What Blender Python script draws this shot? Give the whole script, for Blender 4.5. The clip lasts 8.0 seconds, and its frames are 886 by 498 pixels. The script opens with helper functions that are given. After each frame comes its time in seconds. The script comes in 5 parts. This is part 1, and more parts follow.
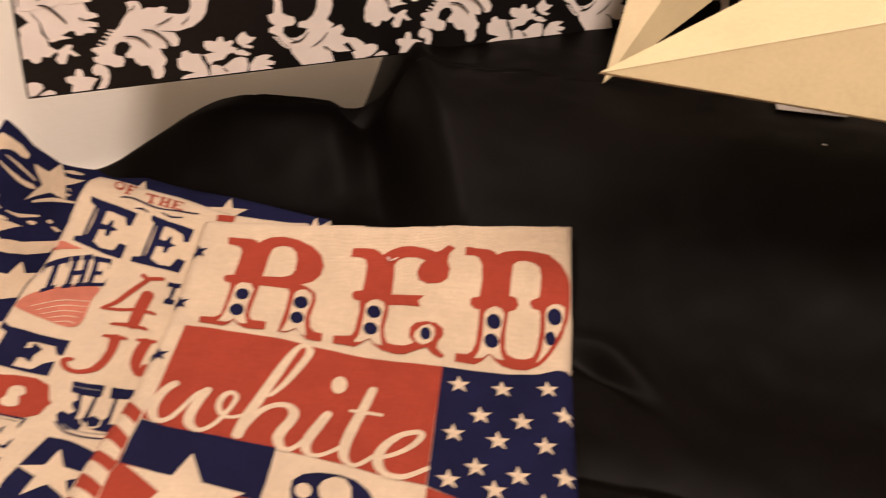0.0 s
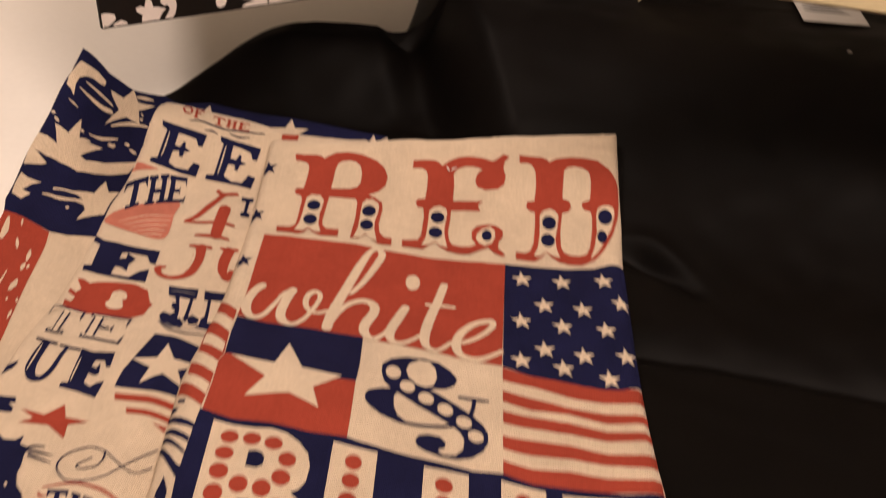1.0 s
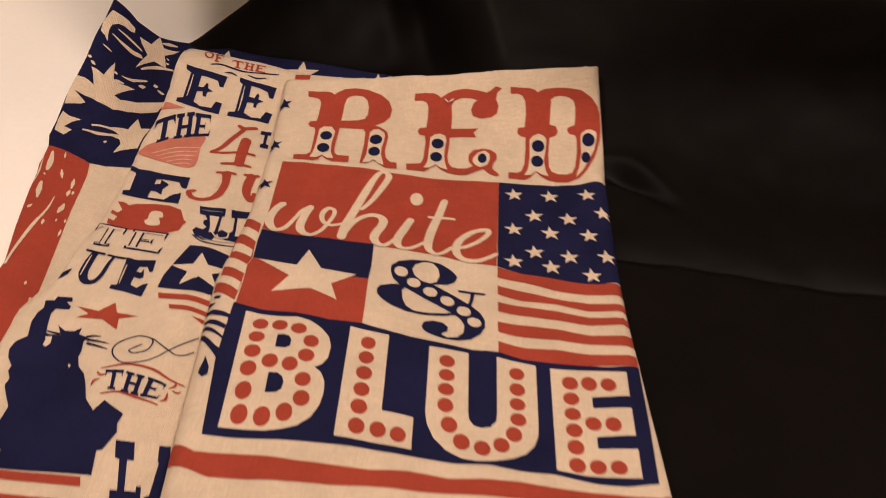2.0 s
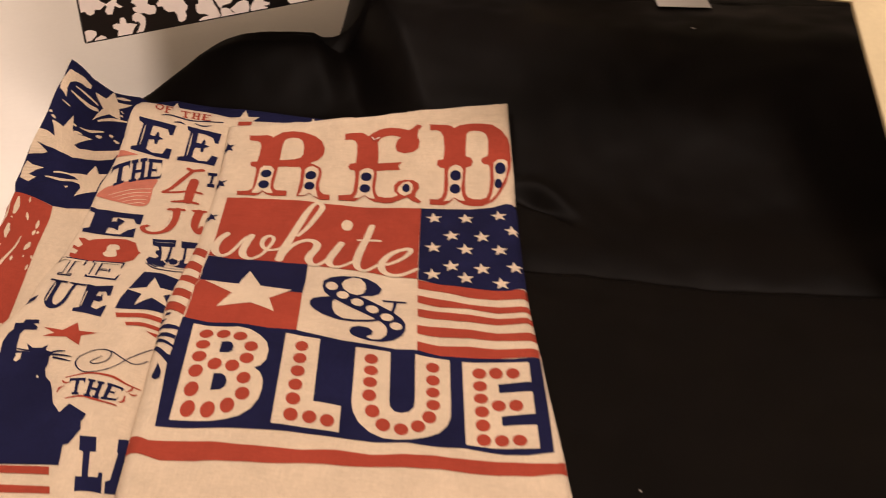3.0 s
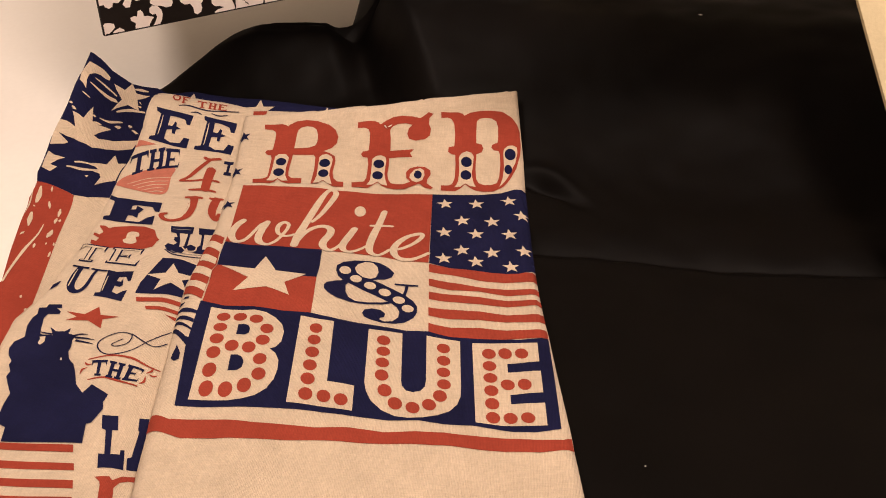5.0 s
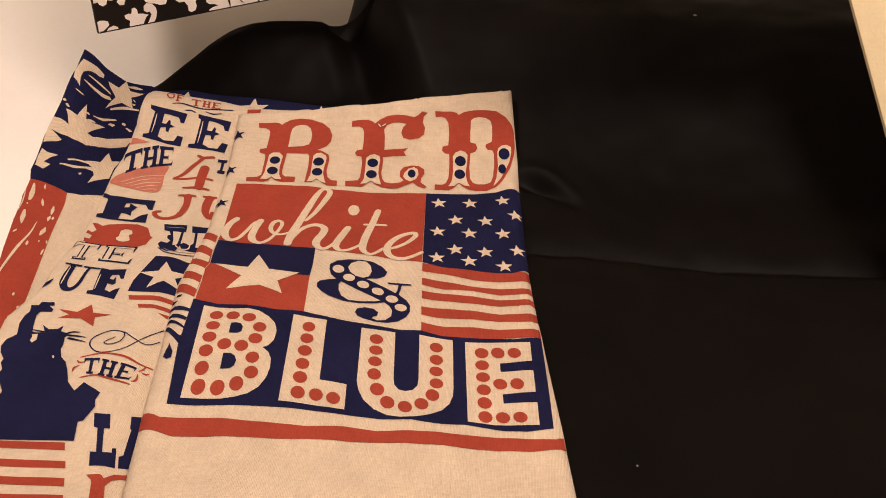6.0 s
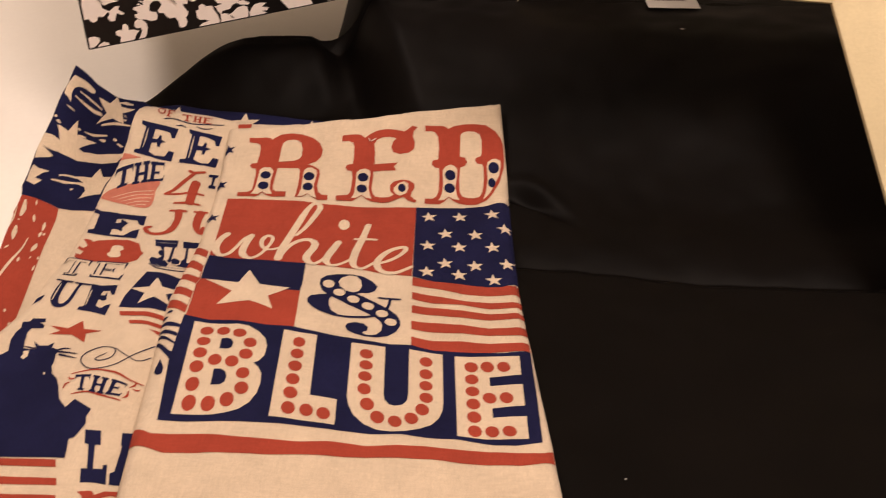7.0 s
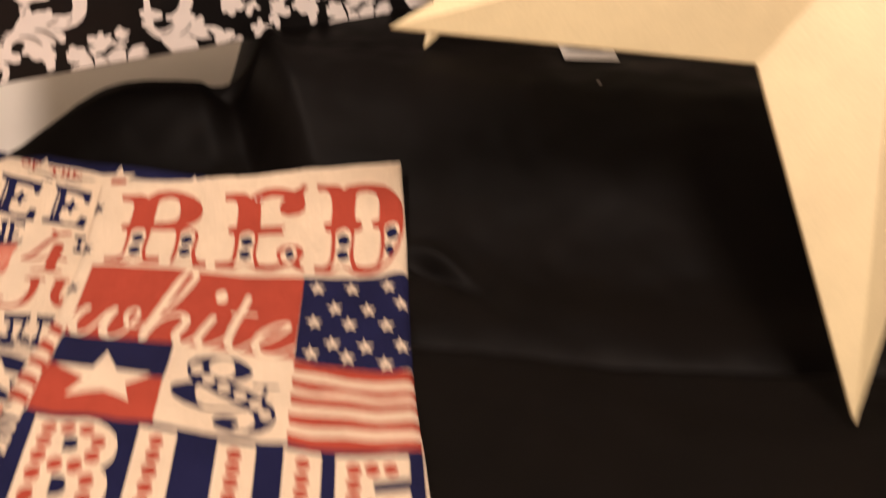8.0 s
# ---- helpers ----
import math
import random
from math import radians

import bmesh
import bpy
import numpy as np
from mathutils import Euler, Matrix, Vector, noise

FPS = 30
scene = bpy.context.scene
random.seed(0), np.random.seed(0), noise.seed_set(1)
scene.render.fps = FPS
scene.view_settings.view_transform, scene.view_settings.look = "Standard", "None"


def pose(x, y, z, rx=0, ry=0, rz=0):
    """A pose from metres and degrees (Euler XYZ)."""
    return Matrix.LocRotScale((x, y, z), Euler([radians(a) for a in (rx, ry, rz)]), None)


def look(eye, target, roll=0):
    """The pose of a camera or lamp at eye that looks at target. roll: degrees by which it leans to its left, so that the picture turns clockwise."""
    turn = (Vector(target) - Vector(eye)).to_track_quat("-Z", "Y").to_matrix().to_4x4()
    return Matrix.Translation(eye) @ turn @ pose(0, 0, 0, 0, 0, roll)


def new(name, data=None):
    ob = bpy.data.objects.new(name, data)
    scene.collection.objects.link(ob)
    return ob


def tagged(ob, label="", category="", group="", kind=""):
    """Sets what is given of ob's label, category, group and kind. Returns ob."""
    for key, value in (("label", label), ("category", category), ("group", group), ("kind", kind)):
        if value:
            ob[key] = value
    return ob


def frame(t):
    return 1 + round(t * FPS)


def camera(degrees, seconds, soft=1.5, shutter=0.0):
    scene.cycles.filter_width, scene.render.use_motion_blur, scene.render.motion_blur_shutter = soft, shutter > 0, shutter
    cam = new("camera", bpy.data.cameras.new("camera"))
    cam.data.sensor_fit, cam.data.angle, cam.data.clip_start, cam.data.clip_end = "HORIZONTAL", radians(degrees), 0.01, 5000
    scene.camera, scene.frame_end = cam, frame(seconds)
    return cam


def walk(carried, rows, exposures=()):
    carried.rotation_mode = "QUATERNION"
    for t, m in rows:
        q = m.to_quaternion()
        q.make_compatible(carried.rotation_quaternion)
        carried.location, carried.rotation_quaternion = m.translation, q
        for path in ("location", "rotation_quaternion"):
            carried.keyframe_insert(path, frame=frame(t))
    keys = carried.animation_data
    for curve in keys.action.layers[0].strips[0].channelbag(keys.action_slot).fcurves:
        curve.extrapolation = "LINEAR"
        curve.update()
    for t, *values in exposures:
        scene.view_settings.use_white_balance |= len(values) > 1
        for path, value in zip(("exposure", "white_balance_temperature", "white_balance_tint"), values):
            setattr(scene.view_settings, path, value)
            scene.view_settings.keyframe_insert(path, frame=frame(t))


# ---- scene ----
cam = camera(44.0, 8.0, soft=1.0, shutter=0.85)
PATH = [
    (0, (0.222, -0.521, 0.43), (0.047, 1.139, -0.671), 4.0),
    (0.5, (0.194, -0.548, 0.433), (-0.001, 1.098, -0.688), 3.0),
    (1, (0.185, -0.586, 0.439), (0.035, 1.018, -0.746), 2.7),
    (1.5, (0.195, -0.626, 0.449), (0.05, 0.942, -0.785), 1.1),
    (1.7, (0.193, -0.647, 0.452), (0.034, 0.923, -0.776), 1.5),
    (2.8, (0.233, -0.753, 0.483), (0.116, 0.868, -0.683), 0.3),
    (3, (0.241, -0.77, 0.49), (0.133, 0.875, -0.644), 0.1),
    (3.5, (0.26, -0.794, 0.493), (0.146, 0.815, -0.689), -1.9),
    (4, (0.254, -0.791, 0.501), (0.147, 0.83, -0.665), -1.1),
    (4.5, (0.248, -0.788, 0.497), (0.106, 0.844, -0.65), -1.1),
    (6, (0.25, -0.788, 0.497), (0.117, 0.844, -0.652), -0.6),
    (6.5, (0.248, -0.789, 0.501), (0.112, 0.843, -0.647), -0.2),
    (7, (0.254, -0.789, 0.503), (0.13, 0.853, -0.633), -0.7),
    (7.5, (0.278, -0.785, 0.503), (0.183, 0.872, -0.613), -0.1),
    (7.6, (0.281, -0.772, 0.493), (0.213, 0.888, -0.62), 0.8),
    (7.8, (0.291, -0.74, 0.485), (0.282, 0.917, -0.636), 2.0),
    (8, (0.279, -0.695, 0.482), (0.276, 0.982, -0.609), 2.1),
]
walk(cam, [(t, look(eye, target, roll)) for t, eye, target, roll in PATH],
     exposures=((0, 0.27), (0.5, 0.15), (1.0, -0.05), (1.5, -0.12), (3.0, 0.05), (4.0, 0.08), (7.0, 0.1), (7.5, 0.2), (8.0, 0.42)))

world = bpy.data.worlds.new("room_air")
scene.world = world
world.use_nodes = True
world.node_tree.nodes["Background"].inputs[0].default_value = (1.0, 0.86, 0.68, 1)
world.node_tree.nodes["Background"].inputs[1].default_value = 0.05


def lamp(name, place, target, size, watts, colour):
    data = bpy.data.lights.new(name, "AREA")
    data.shape, data.size, data.energy, data.color = "DISK", size, watts, colour
    ob = new(name, data)
    ob.matrix_world = look(place, target)
    return ob


lamp("ceiling_lamp_light", (0.68, -0.95, 1.50), (0.1, 0.1, 0), 0.5, 28.6, (1.0, 0.785, 0.665))
# unseen fill light, added to brighten the left of the table
lamp("added_fill_light", (-0.80, 0.05, 1.55), (-0.40, 0.2, 0), 0.5, 13.5, (1.0, 0.785, 0.665))


# ---- materials ----
def material(name, colour, rough=0.6, metal=0.0, vary=0.12, scale=40.0, bump=0.1, grain=900.0, depth=0.0006, sheen=0.0, coat=0.0, shine=0.5):
    m = bpy.data.materials.new(name)
    m.use_nodes = True
    nt = m.node_tree
    bsdf = nt.nodes["Principled BSDF"]
    geo = nt.nodes.new("ShaderNodeNewGeometry")
    big = nt.nodes.new("ShaderNodeTexNoise")
    big.inputs["Scale"].default_value, big.inputs["Detail"].default_value = scale, 5
    nt.links.new(geo.outputs["Position"], big.inputs["Vector"])
    small = nt.nodes.new("ShaderNodeTexNoise")
    small.inputs["Scale"].default_value, small.inputs["Detail"].default_value = grain, 2
    nt.links.new(geo.outputs["Position"], small.inputs["Vector"])
    mix = nt.nodes.new("ShaderNodeMath")
    mix.operation = "MULTIPLY_ADD"
    nt.links.new(small.outputs["Fac"], mix.inputs[0])
    mix.inputs[1].default_value = 0.5
    nt.links.new(big.outputs["Fac"], mix.inputs[2])
    ramp = nt.nodes.new("ShaderNodeValToRGB")
    low, high = ramp.color_ramp.elements
    low.position, high.position = 0.45, 1.05
    low.color = (*[c * (1 - vary) for c in colour], 1)
    high.color = (*[min(1, c * (1 + vary)) for c in colour], 1)
    nt.links.new(mix.outputs[0], ramp.inputs["Fac"])
    nt.links.new(ramp.outputs["Color"], bsdf.inputs["Base Color"])
    bsdf.inputs["Roughness"].default_value, bsdf.inputs["Metallic"].default_value = rough, metal
    bsdf.inputs["Specular IOR Level"].default_value = shine
    bsdf.inputs["Sheen Weight"].default_value, bsdf.inputs["Coat Weight"].default_value = sheen, coat
    if bump:
        b = nt.nodes.new("ShaderNodeBump")
        b.inputs["Strength"].default_value, b.inputs["Distance"].default_value = bump, depth
        nt.links.new(small.outputs["Fac"], b.inputs["Height"])
        nt.links.new(b.outputs["Normal"], bsdf.inputs["Normal"])
    return m


def linen(name, colour, weave=0.6, vary=0.10, sheen=0.15, shine=0.25):
    """Plain-woven linen: slubby threads both ways, about 0.9 mm apart."""
    m = material(name, colour, 0.9, shine=shine, vary=vary, scale=35, bump=0, grain=700, sheen=sheen)
    nt = m.node_tree
    bsdf, ramp = nt.nodes["Principled BSDF"], next(n for n in nt.nodes if n.type == "VALTORGB")
    geo = next(n for n in nt.nodes if n.type == "NEW_GEOMETRY")
    waves = []
    for axis in ("X", "Y"):
        w = nt.nodes.new("ShaderNodeTexWave")
        w.bands_direction = axis
        w.inputs["Scale"].default_value, w.inputs["Distortion"].default_value = 340, 1.6
        w.inputs["Detail"].default_value, w.inputs["Detail Scale"].default_value = 2, 0.6
        nt.links.new(geo.outputs["Position"], w.inputs["Vector"])
        waves.append(w)
    both = nt.nodes.new("ShaderNodeMath")
    both.operation = "ADD"
    nt.links.new(waves[0].outputs["Fac"], both.inputs[0])
    nt.links.new(waves[1].outputs["Fac"], both.inputs[1])
    b = nt.nodes.new("ShaderNodeBump")
    b.inputs["Strength"].default_value, b.inputs["Distance"].default_value = weave, 0.0005
    nt.links.new(both.outputs[0], b.inputs["Height"])
    nt.links.new(b.outputs["Normal"], bsdf.inputs["Normal"])
    # slubs: long soft streaks along the threads
    threads = []
    for scale in ((110, 1100, 110), (1000, 130, 130)):
        stretch = nt.nodes.new("ShaderNodeMapping")
        stretch.inputs["Scale"].default_value = scale
        nt.links.new(geo.outputs["Position"], stretch.inputs["Vector"])
        noise_node = nt.nodes.new("ShaderNodeTexNoise")
        noise_node.inputs["Scale"].default_value, noise_node.inputs["Detail"].default_value = 1.0, 2
        nt.links.new(stretch.outputs["Vector"], noise_node.inputs["Vector"])
        threads.append(noise_node)
    slub = nt.nodes.new("ShaderNodeMath")
    slub.operation = "MULTIPLY"
    nt.links.new(threads[0].outputs["Fac"], slub.inputs[0])
    nt.links.new(threads[1].outputs["Fac"], slub.inputs[1])
    tint = nt.nodes.new("ShaderNodeMix")
    tint.data_type, tint.blend_type = "RGBA", "MULTIPLY"
    tone = nt.nodes.new("ShaderNodeValToRGB")
    tone.color_ramp.elements[0].position, tone.color_ramp.elements[1].position = 0.12, 0.36
    tone.color_ramp.elements[0].color = (0.88, 0.87, 0.85, 1)
    nt.links.new(slub.outputs[0], tone.inputs["Fac"])
    tint.inputs["Factor"].default_value = 1.0
    nt.links.new(ramp.outputs["Color"], tint.inputs["A"])
    nt.links.new(tone.outputs["Color"], tint.inputs["B"])
    # gaps between the threads
    gaps = nt.nodes.new("ShaderNodeMix")
    gaps.data_type, gaps.blend_type = "RGBA", "MULTIPLY"
    gaps.inputs["Factor"].default_value = 1.0
    open_weave = nt.nodes.new("ShaderNodeValToRGB")
    open_weave.color_ramp.elements[0].position, open_weave.color_ramp.elements[1].position = 0.2, 1.1
    open_weave.color_ramp.elements[0].color = (0.82, 0.80, 0.77, 1)
    nt.links.new(both.outputs[0], open_weave.inputs["Fac"])
    nt.links.new(tint.outputs["Result"], gaps.inputs["A"])
    nt.links.new(open_weave.outputs["Color"], gaps.inputs["B"])
    nt.links.new(gaps.outputs["Result"], bsdf.inputs["Base Color"])
    return m


LINEN = linen("linen", (0.70, 0.567, 0.420))
LINEN_PRINT = linen("linen_unprinted", (0.71, 0.577, 0.428))
RED = linen("red_ink", (0.325, 0.052, 0.031), 0.3, 0.10, 0.0, 0.12)
PALE_RED = linen("thin_red_ink", (0.50, 0.17, 0.12), 0.3, 0.2, 0.0, 0.12)
NAVY = linen("navy_ink", (0.0100, 0.0110, 0.044), 0.3, 0.25, 0.0, 0.08)
BLACK_CLOTH = material("black_cloth", (0.0022, 0.00155, 0.0013), 0.55, vary=0.3, scale=14, bump=0.12, grain=1400, depth=0.0004, shine=0.08)
TABLE_WHITE = material("white_table", (0.88, 0.85, 0.80), 0.35, vary=0.03, scale=6, bump=0.03, grain=160)
BOX_BLACK = material("satin_black_card", (0.008, 0.007, 0.007), 0.38, vary=0.3, scale=30, bump=0.05, grain=500, shine=0.2)
BOX_WHITE = material("white_flock_print", (0.80, 0.74, 0.70), 0.45, vary=0.05, scale=60, bump=0.08, grain=700)
STAR_PAINT = material("cream_paint", (0.585, 0.485, 0.29), 0.5, vary=0.08, scale=28, bump=0.2, grain=420, depth=0.0006)
PAPER = material("white_paper", (0.50, 0.48, 0.45), 0.7, vary=0.05, scale=60, bump=0.05)
GREY_INK = material("grey_ink", (0.20, 0.19, 0.18), 0.7, vary=0.2, scale=300, bump=0)
LINT = material("white_lint", (0.75, 0.72, 0.66), 0.9, vary=0.1, bump=0)
WALL_PAINT = material("wall_paint", (0.72, 0.66, 0.56), 0.9, vary=0.05, scale=5, bump=0.1, grain=200)
FLOOR_WOOD = material("brown_floor", (0.20, 0.12, 0.07), 0.5, vary=0.3, scale=8, bump=0.05, grain=120)


# ---- mesh helpers ----
def part(name, bm, mat, parent=None, label="", smooth=True):
    me = bpy.data.meshes.new(name)
    bmesh.ops.recalc_face_normals(bm, faces=bm.faces)
    bm.to_mesh(me)
    bm.free()
    me.materials.append(mat)
    if smooth:
        me.polygons.foreach_set("use_smooth", [True] * len(me.polygons))
    ob = new(name, me)
    if parent is not None:
        ob.parent = parent
    if label:
        tagged(ob, label)
    return ob


def box_mesh(x0, x1, y0, y1, z0, z1, bevel=0.0, m=None):
    bm = bmesh.new()
    bmesh.ops.create_cube(bm, size=1)
    for v in bm.verts:
        v.co = Vector((x0 + (v.co.x + 0.5) * (x1 - x0), y0 + (v.co.y + 0.5) * (y1 - y0), z0 + (v.co.z + 0.5) * (z1 - z0)))
    if bevel:
        bmesh.ops.bevel(bm, geom=bm.edges[:], offset=bevel, segments=3, affect="EDGES", profile=0.5)
    if m is not None:
        bmesh.ops.transform(bm, matrix=m, verts=bm.verts)
    return bm


def ease(a, b, x):
    t = min(1.0, max(0.0, (x - a) / (b - a)))
    return t * t * (3 - 2 * t)


def curve(points, closed=False, steps=6):
    """A smooth line through the points."""
    n = len(points)
    out = []
    for i in range(n if closed else n - 1):
        p = [Vector(points[(i + k) % n] if closed else points[min(n - 1, max(0, i + k))]).to_2d() for k in (-1, 0, 1, 2)]
        for s in range(steps):
            t = s / steps
            out.append(0.5 * (2 * p[1] + (p[2] - p[0]) * t + (2 * p[0] - 5 * p[1] + 4 * p[2] - p[3]) * t * t + (3 * p[1] - p[0] - 3 * p[2] + p[3]) * t ** 3))
    if not closed:
        out.append(Vector(points[-1]).to_2d())
    return out


def gridded(bm, step):
    """Cut a flat mesh along a grid, so that it can be bent."""
    for axis in (0, 1):
        lo, hi = min(v.co[axis] for v in bm.verts), max(v.co[axis] for v in bm.verts)
        k = math.floor(lo / step) + 1
        while k * step < hi - 1e-5:
            co, no = [0, 0, 0], [0, 0, 0]
            co[axis], no[axis] = k * step, 1
            bmesh.ops.bisect_plane(bm, geom=bm.verts[:] + bm.edges[:] + bm.faces[:], plane_co=co, plane_no=no, dist=1e-6)
            k += 1


def polygon(points):
    bm = bmesh.new()
    face = bm.faces.new([bm.verts.new((p[0], p[1], 0)) for p in points])
    face.normal_update()
    if face.normal.z < 0:
        face.normal_flip()
    bmesh.ops.triangulate(bm, faces=bm.faces[:], ngon_method="EAR_CLIP")
    return bm


# ---- heights of the pile ----
def cloth_left(y):
    rows = ((-0.7, -0.06), (0.02, -0.12), (0.129, -0.150), (0.170, -0.158), (0.205, -0.120), (0.232, -0.085), (0.246, -0.060), (0.252, 0.02), (0.258, 0.046), (0.30, 0.064), (0.36, 0.078), (0.7, 0.12))
    for (a, x0), (b, x1) in zip(rows, rows[1:]):
        if y <= b:
            return x0 + (x1 - x0) * (y - a) / (b - a)
    return rows[-1][1]


def cloth_height(x, y):
    crease = -0.065 - 0.05 * (x - 0.25) - 0.008 * ease(0.27, 0.40, x) + 0.010 * ease(0.38, 0.6, x) + 0.002 * math.sin(23 * x)
    g = y + 0.12 * (x - 0.25)
    side = ease(-0.006, 0.045, x - 0.073 - (0.247 - y) * 0.4)
    z = -0.006 - 0.011 * ease(0.255, 0.215, x + 0.09 * y) * ease(0.120, 0.085, y)
    z += 0.094 * ease(0.0, 0.215, g) * side
    # soft step and crease across the front
    right = ease(0.18, 0.27, x + 0.09 * y)
    d = y - crease
    if d < 0:
        z -= right * 0.0075 * ease(-0.015, 0.0, d)
    else:
        rise = 1 - math.exp(-d / 0.018)
        z += right * (0.0055 * rise * ease(0.16, 0.0, y) - 0.0075 * (1 - rise))
    # small puckers beside the towel
    fold = y - 0.032 + 9 * (x - 0.262) ** 2 + 0.35 * (x - 0.262)
    z += 0.0045 * right * math.exp(-(((x - 0.272) / 0.026) ** 2) - (fold / 0.009) ** 2) - 0.0110 * right * math.exp(-(((x - 0.268) / 0.026) ** 2) - ((fold + 0.013) / 0.0075) ** 2)
    # rumpled heap on the side of the box
    z += 0.051 * ease(0.16, 0.23, y) * ease(-0.15, -0.010, x) * ease(0.14, 0.02, x) * ease(0.36, 0.25, y)
    z += 0.004 * math.exp(-(((x - 0.045 - 0.3 * (0.25 - y)) / 0.012) ** 2)) * ease(0.1, 0.2, y) * ease(0.32, 0.27, y)
    z += 0.0022 * noise.noise(Vector((x * 16, y * 22, 3))) + 0.0012 * noise.noise(Vector((x * 45, y * 45, 8)))
    e = min(1.0, max(0.0, (x - cloth_left(y)) / 0.014))
    return TABLE_Z + 0.001 + (z - TABLE_Z - 0.001) * math.sqrt(1 - (1 - e) ** 2)


TABLE_Z = -0.045


def lift(x, y):
    return 0.026 * (0.75 + 0.25 * ease(-0.03, -0.12, x)) * ease(0.04, 0.13, y)


def front_height(x, y):
    return 0.0025 + (0.020 + 0.028 * ease(0.0, 0.17, x)) * (max(0.0, y - 0.012) / 0.086) ** 1.3 + 0.016 * ease(0.23, 0.06, x) * ease(-0.05, -0.17, y) + 0.0007 * noise.noise(Vector((x * 22, y * 9, 1))) + 0.0006 * noise.noise(Vector((x * 60, y * 18, 4))) + (0.0013 * math.sin(48 * x + 5) + 0.0006 * math.sin(103 * x + 2 + 9 * y)) * ease(-0.28, -0.34, y)


def middle_height(x, y):
    return lift(x, y) - 0.0005 + 0.0012 * noise.noise(Vector((x * 24, y * 12, 5))) - 0.008 * ease(-0.030, -0.004, x + 0.09 * y) * ease(0.12, 0.07, y) + 0.010 * ease(-0.05, -0.17, y)


def back_height(x, y):
    return lift(x, y) - 0.006 + 0.075 * ease(-0.09, -0.15, x) * ease(-0.03, 0.08, y) + 0.001 * noise.noise(Vector((x * 20, y * 14, 9))) - 0.010 * ease(-0.145, -0.100, x) * ease(0.14, 0.10, y)


class Sheet:
    """A folded towel: its outline in plan, its height and its thickness."""

    def __init__(self, name, outline, height, thick, shear, label, roll=0.0):
        self.outline, self.height, self.thick, self.shear, self.roll = [Vector(p) / 1000 for p in outline], height, thick, shear, roll
        self.root = tagged(new(name), label, "towel", "folded tea towels")
        self.rise = 0
        bm = polygon(self.outline)
        gridded(bm, 0.004)
        rim = [e for e in bm.edges if e.is_boundary]
        made = bmesh.ops.extrude_edge_only(bm, edges=rim)
        skirt = {v for v in made["geom"] if isinstance(v, bmesh.types.BMVert)}
        made = bmesh.ops.extrude_edge_only(bm, edges=[e for e in made["geom"] if isinstance(e, bmesh.types.BMEdge)])
        low = {v for v in made["geom"] if isinstance(v, bmesh.types.BMVert)}
        for v in bm.verts:
            x, y = v.co.x, v.co.y
            p = self.top(x, y)
            if v in skirt:
                p.z -= thick * 0.45
            elif v in low:
                p.z -= thick - self.round
            v.co = p
        part("folded_cloth", bm, LINEN, self.root)

    round = 0.0045

    def top(self, x, y, above=0.0):
        d = min(self.gap(x, y, i) for i in range(len(self.outline)))
        r = 0.009
        drop = self.round * (1 - math.sqrt(max(0.0, 1 - (1 - min(1.0, d / r)) ** 2)))
        wx = x - self.shear * y
        if self.roll:
            # the folded side rolls over
            t = 1 - min(1.0, max(0.0, (x + 0.012) / 0.016))
            drop += self.roll * t * t
        return Vector((wx, y, self.height(wx, y) - drop + above))

    def gap(self, x, y, i):
        a, b = self.outline[i], self.outline[(i + 1) % len(self.outline)]
        ab, ap = b - a, Vector((x, y)) - a
        return (ap - ab * min(1.0, max(0.0, ap.dot(ab) / ab.length_squared))).length

    def lay(self, name, bm, mat, layer, step=0.004, label=""):
        gridded(bm, step)
        self.rise = (self.rise + 1) % 7
        up = 0.0001 + 0.00026 * layer + 0.00002 * self.rise
        for v in bm.verts:
            x, y = self.inside(v.co.x, v.co.y)
            v.co = self.top(x, y, up + v.co.z)
        return part(name, bm, mat, self.root, label)

    def inside(self, x, y):
        """The point itself, or the nearest one on the outline if it lies outside."""
        n, odd, best = len(self.outline), False, None
        for i in range(n):
            a, b = self.outline[i], self.outline[(i + 1) % n]
            if (a.y > y) != (b.y > y) and x < (b.x - a.x) * (y - a.y) / (b.y - a.y) + a.x:
                odd = not odd
            ab = b - a
            q = a + ab * min(1.0, max(0.0, (Vector((x, y)) - a).dot(ab) / ab.length_squared))
            far = (Vector((x, y)) - q).length
            if best is None or far < best[0]:
                best = (far, q)
        return (x, y) if odd else (best[1].x, best[1].y)


class ThinSheet(Sheet):
    """A towel whose edge is a single crisp fold."""
    round = 0.0014


def ink(sheet, name, points, mat, layer, smooth=False, label="", step=0.004):
    """A printed patch; its corners are in millimetres of the plan."""
    pts = [Vector(p) / 1000 for p in points]
    return sheet.lay(name, polygon(curve(pts, True, 5) if smooth else pts), mat, layer, step, label)


def disc(sheet, name, spot, radius, mat, layer):
    rx, ry = radius if isinstance(radius, tuple) else (radius, radius)
    return ink(sheet, name, [(spot[0] + rx * math.cos(a * math.tau / 20), spot[1] + ry * math.sin(a * math.tau / 20)) for a in range(20)], mat, layer)


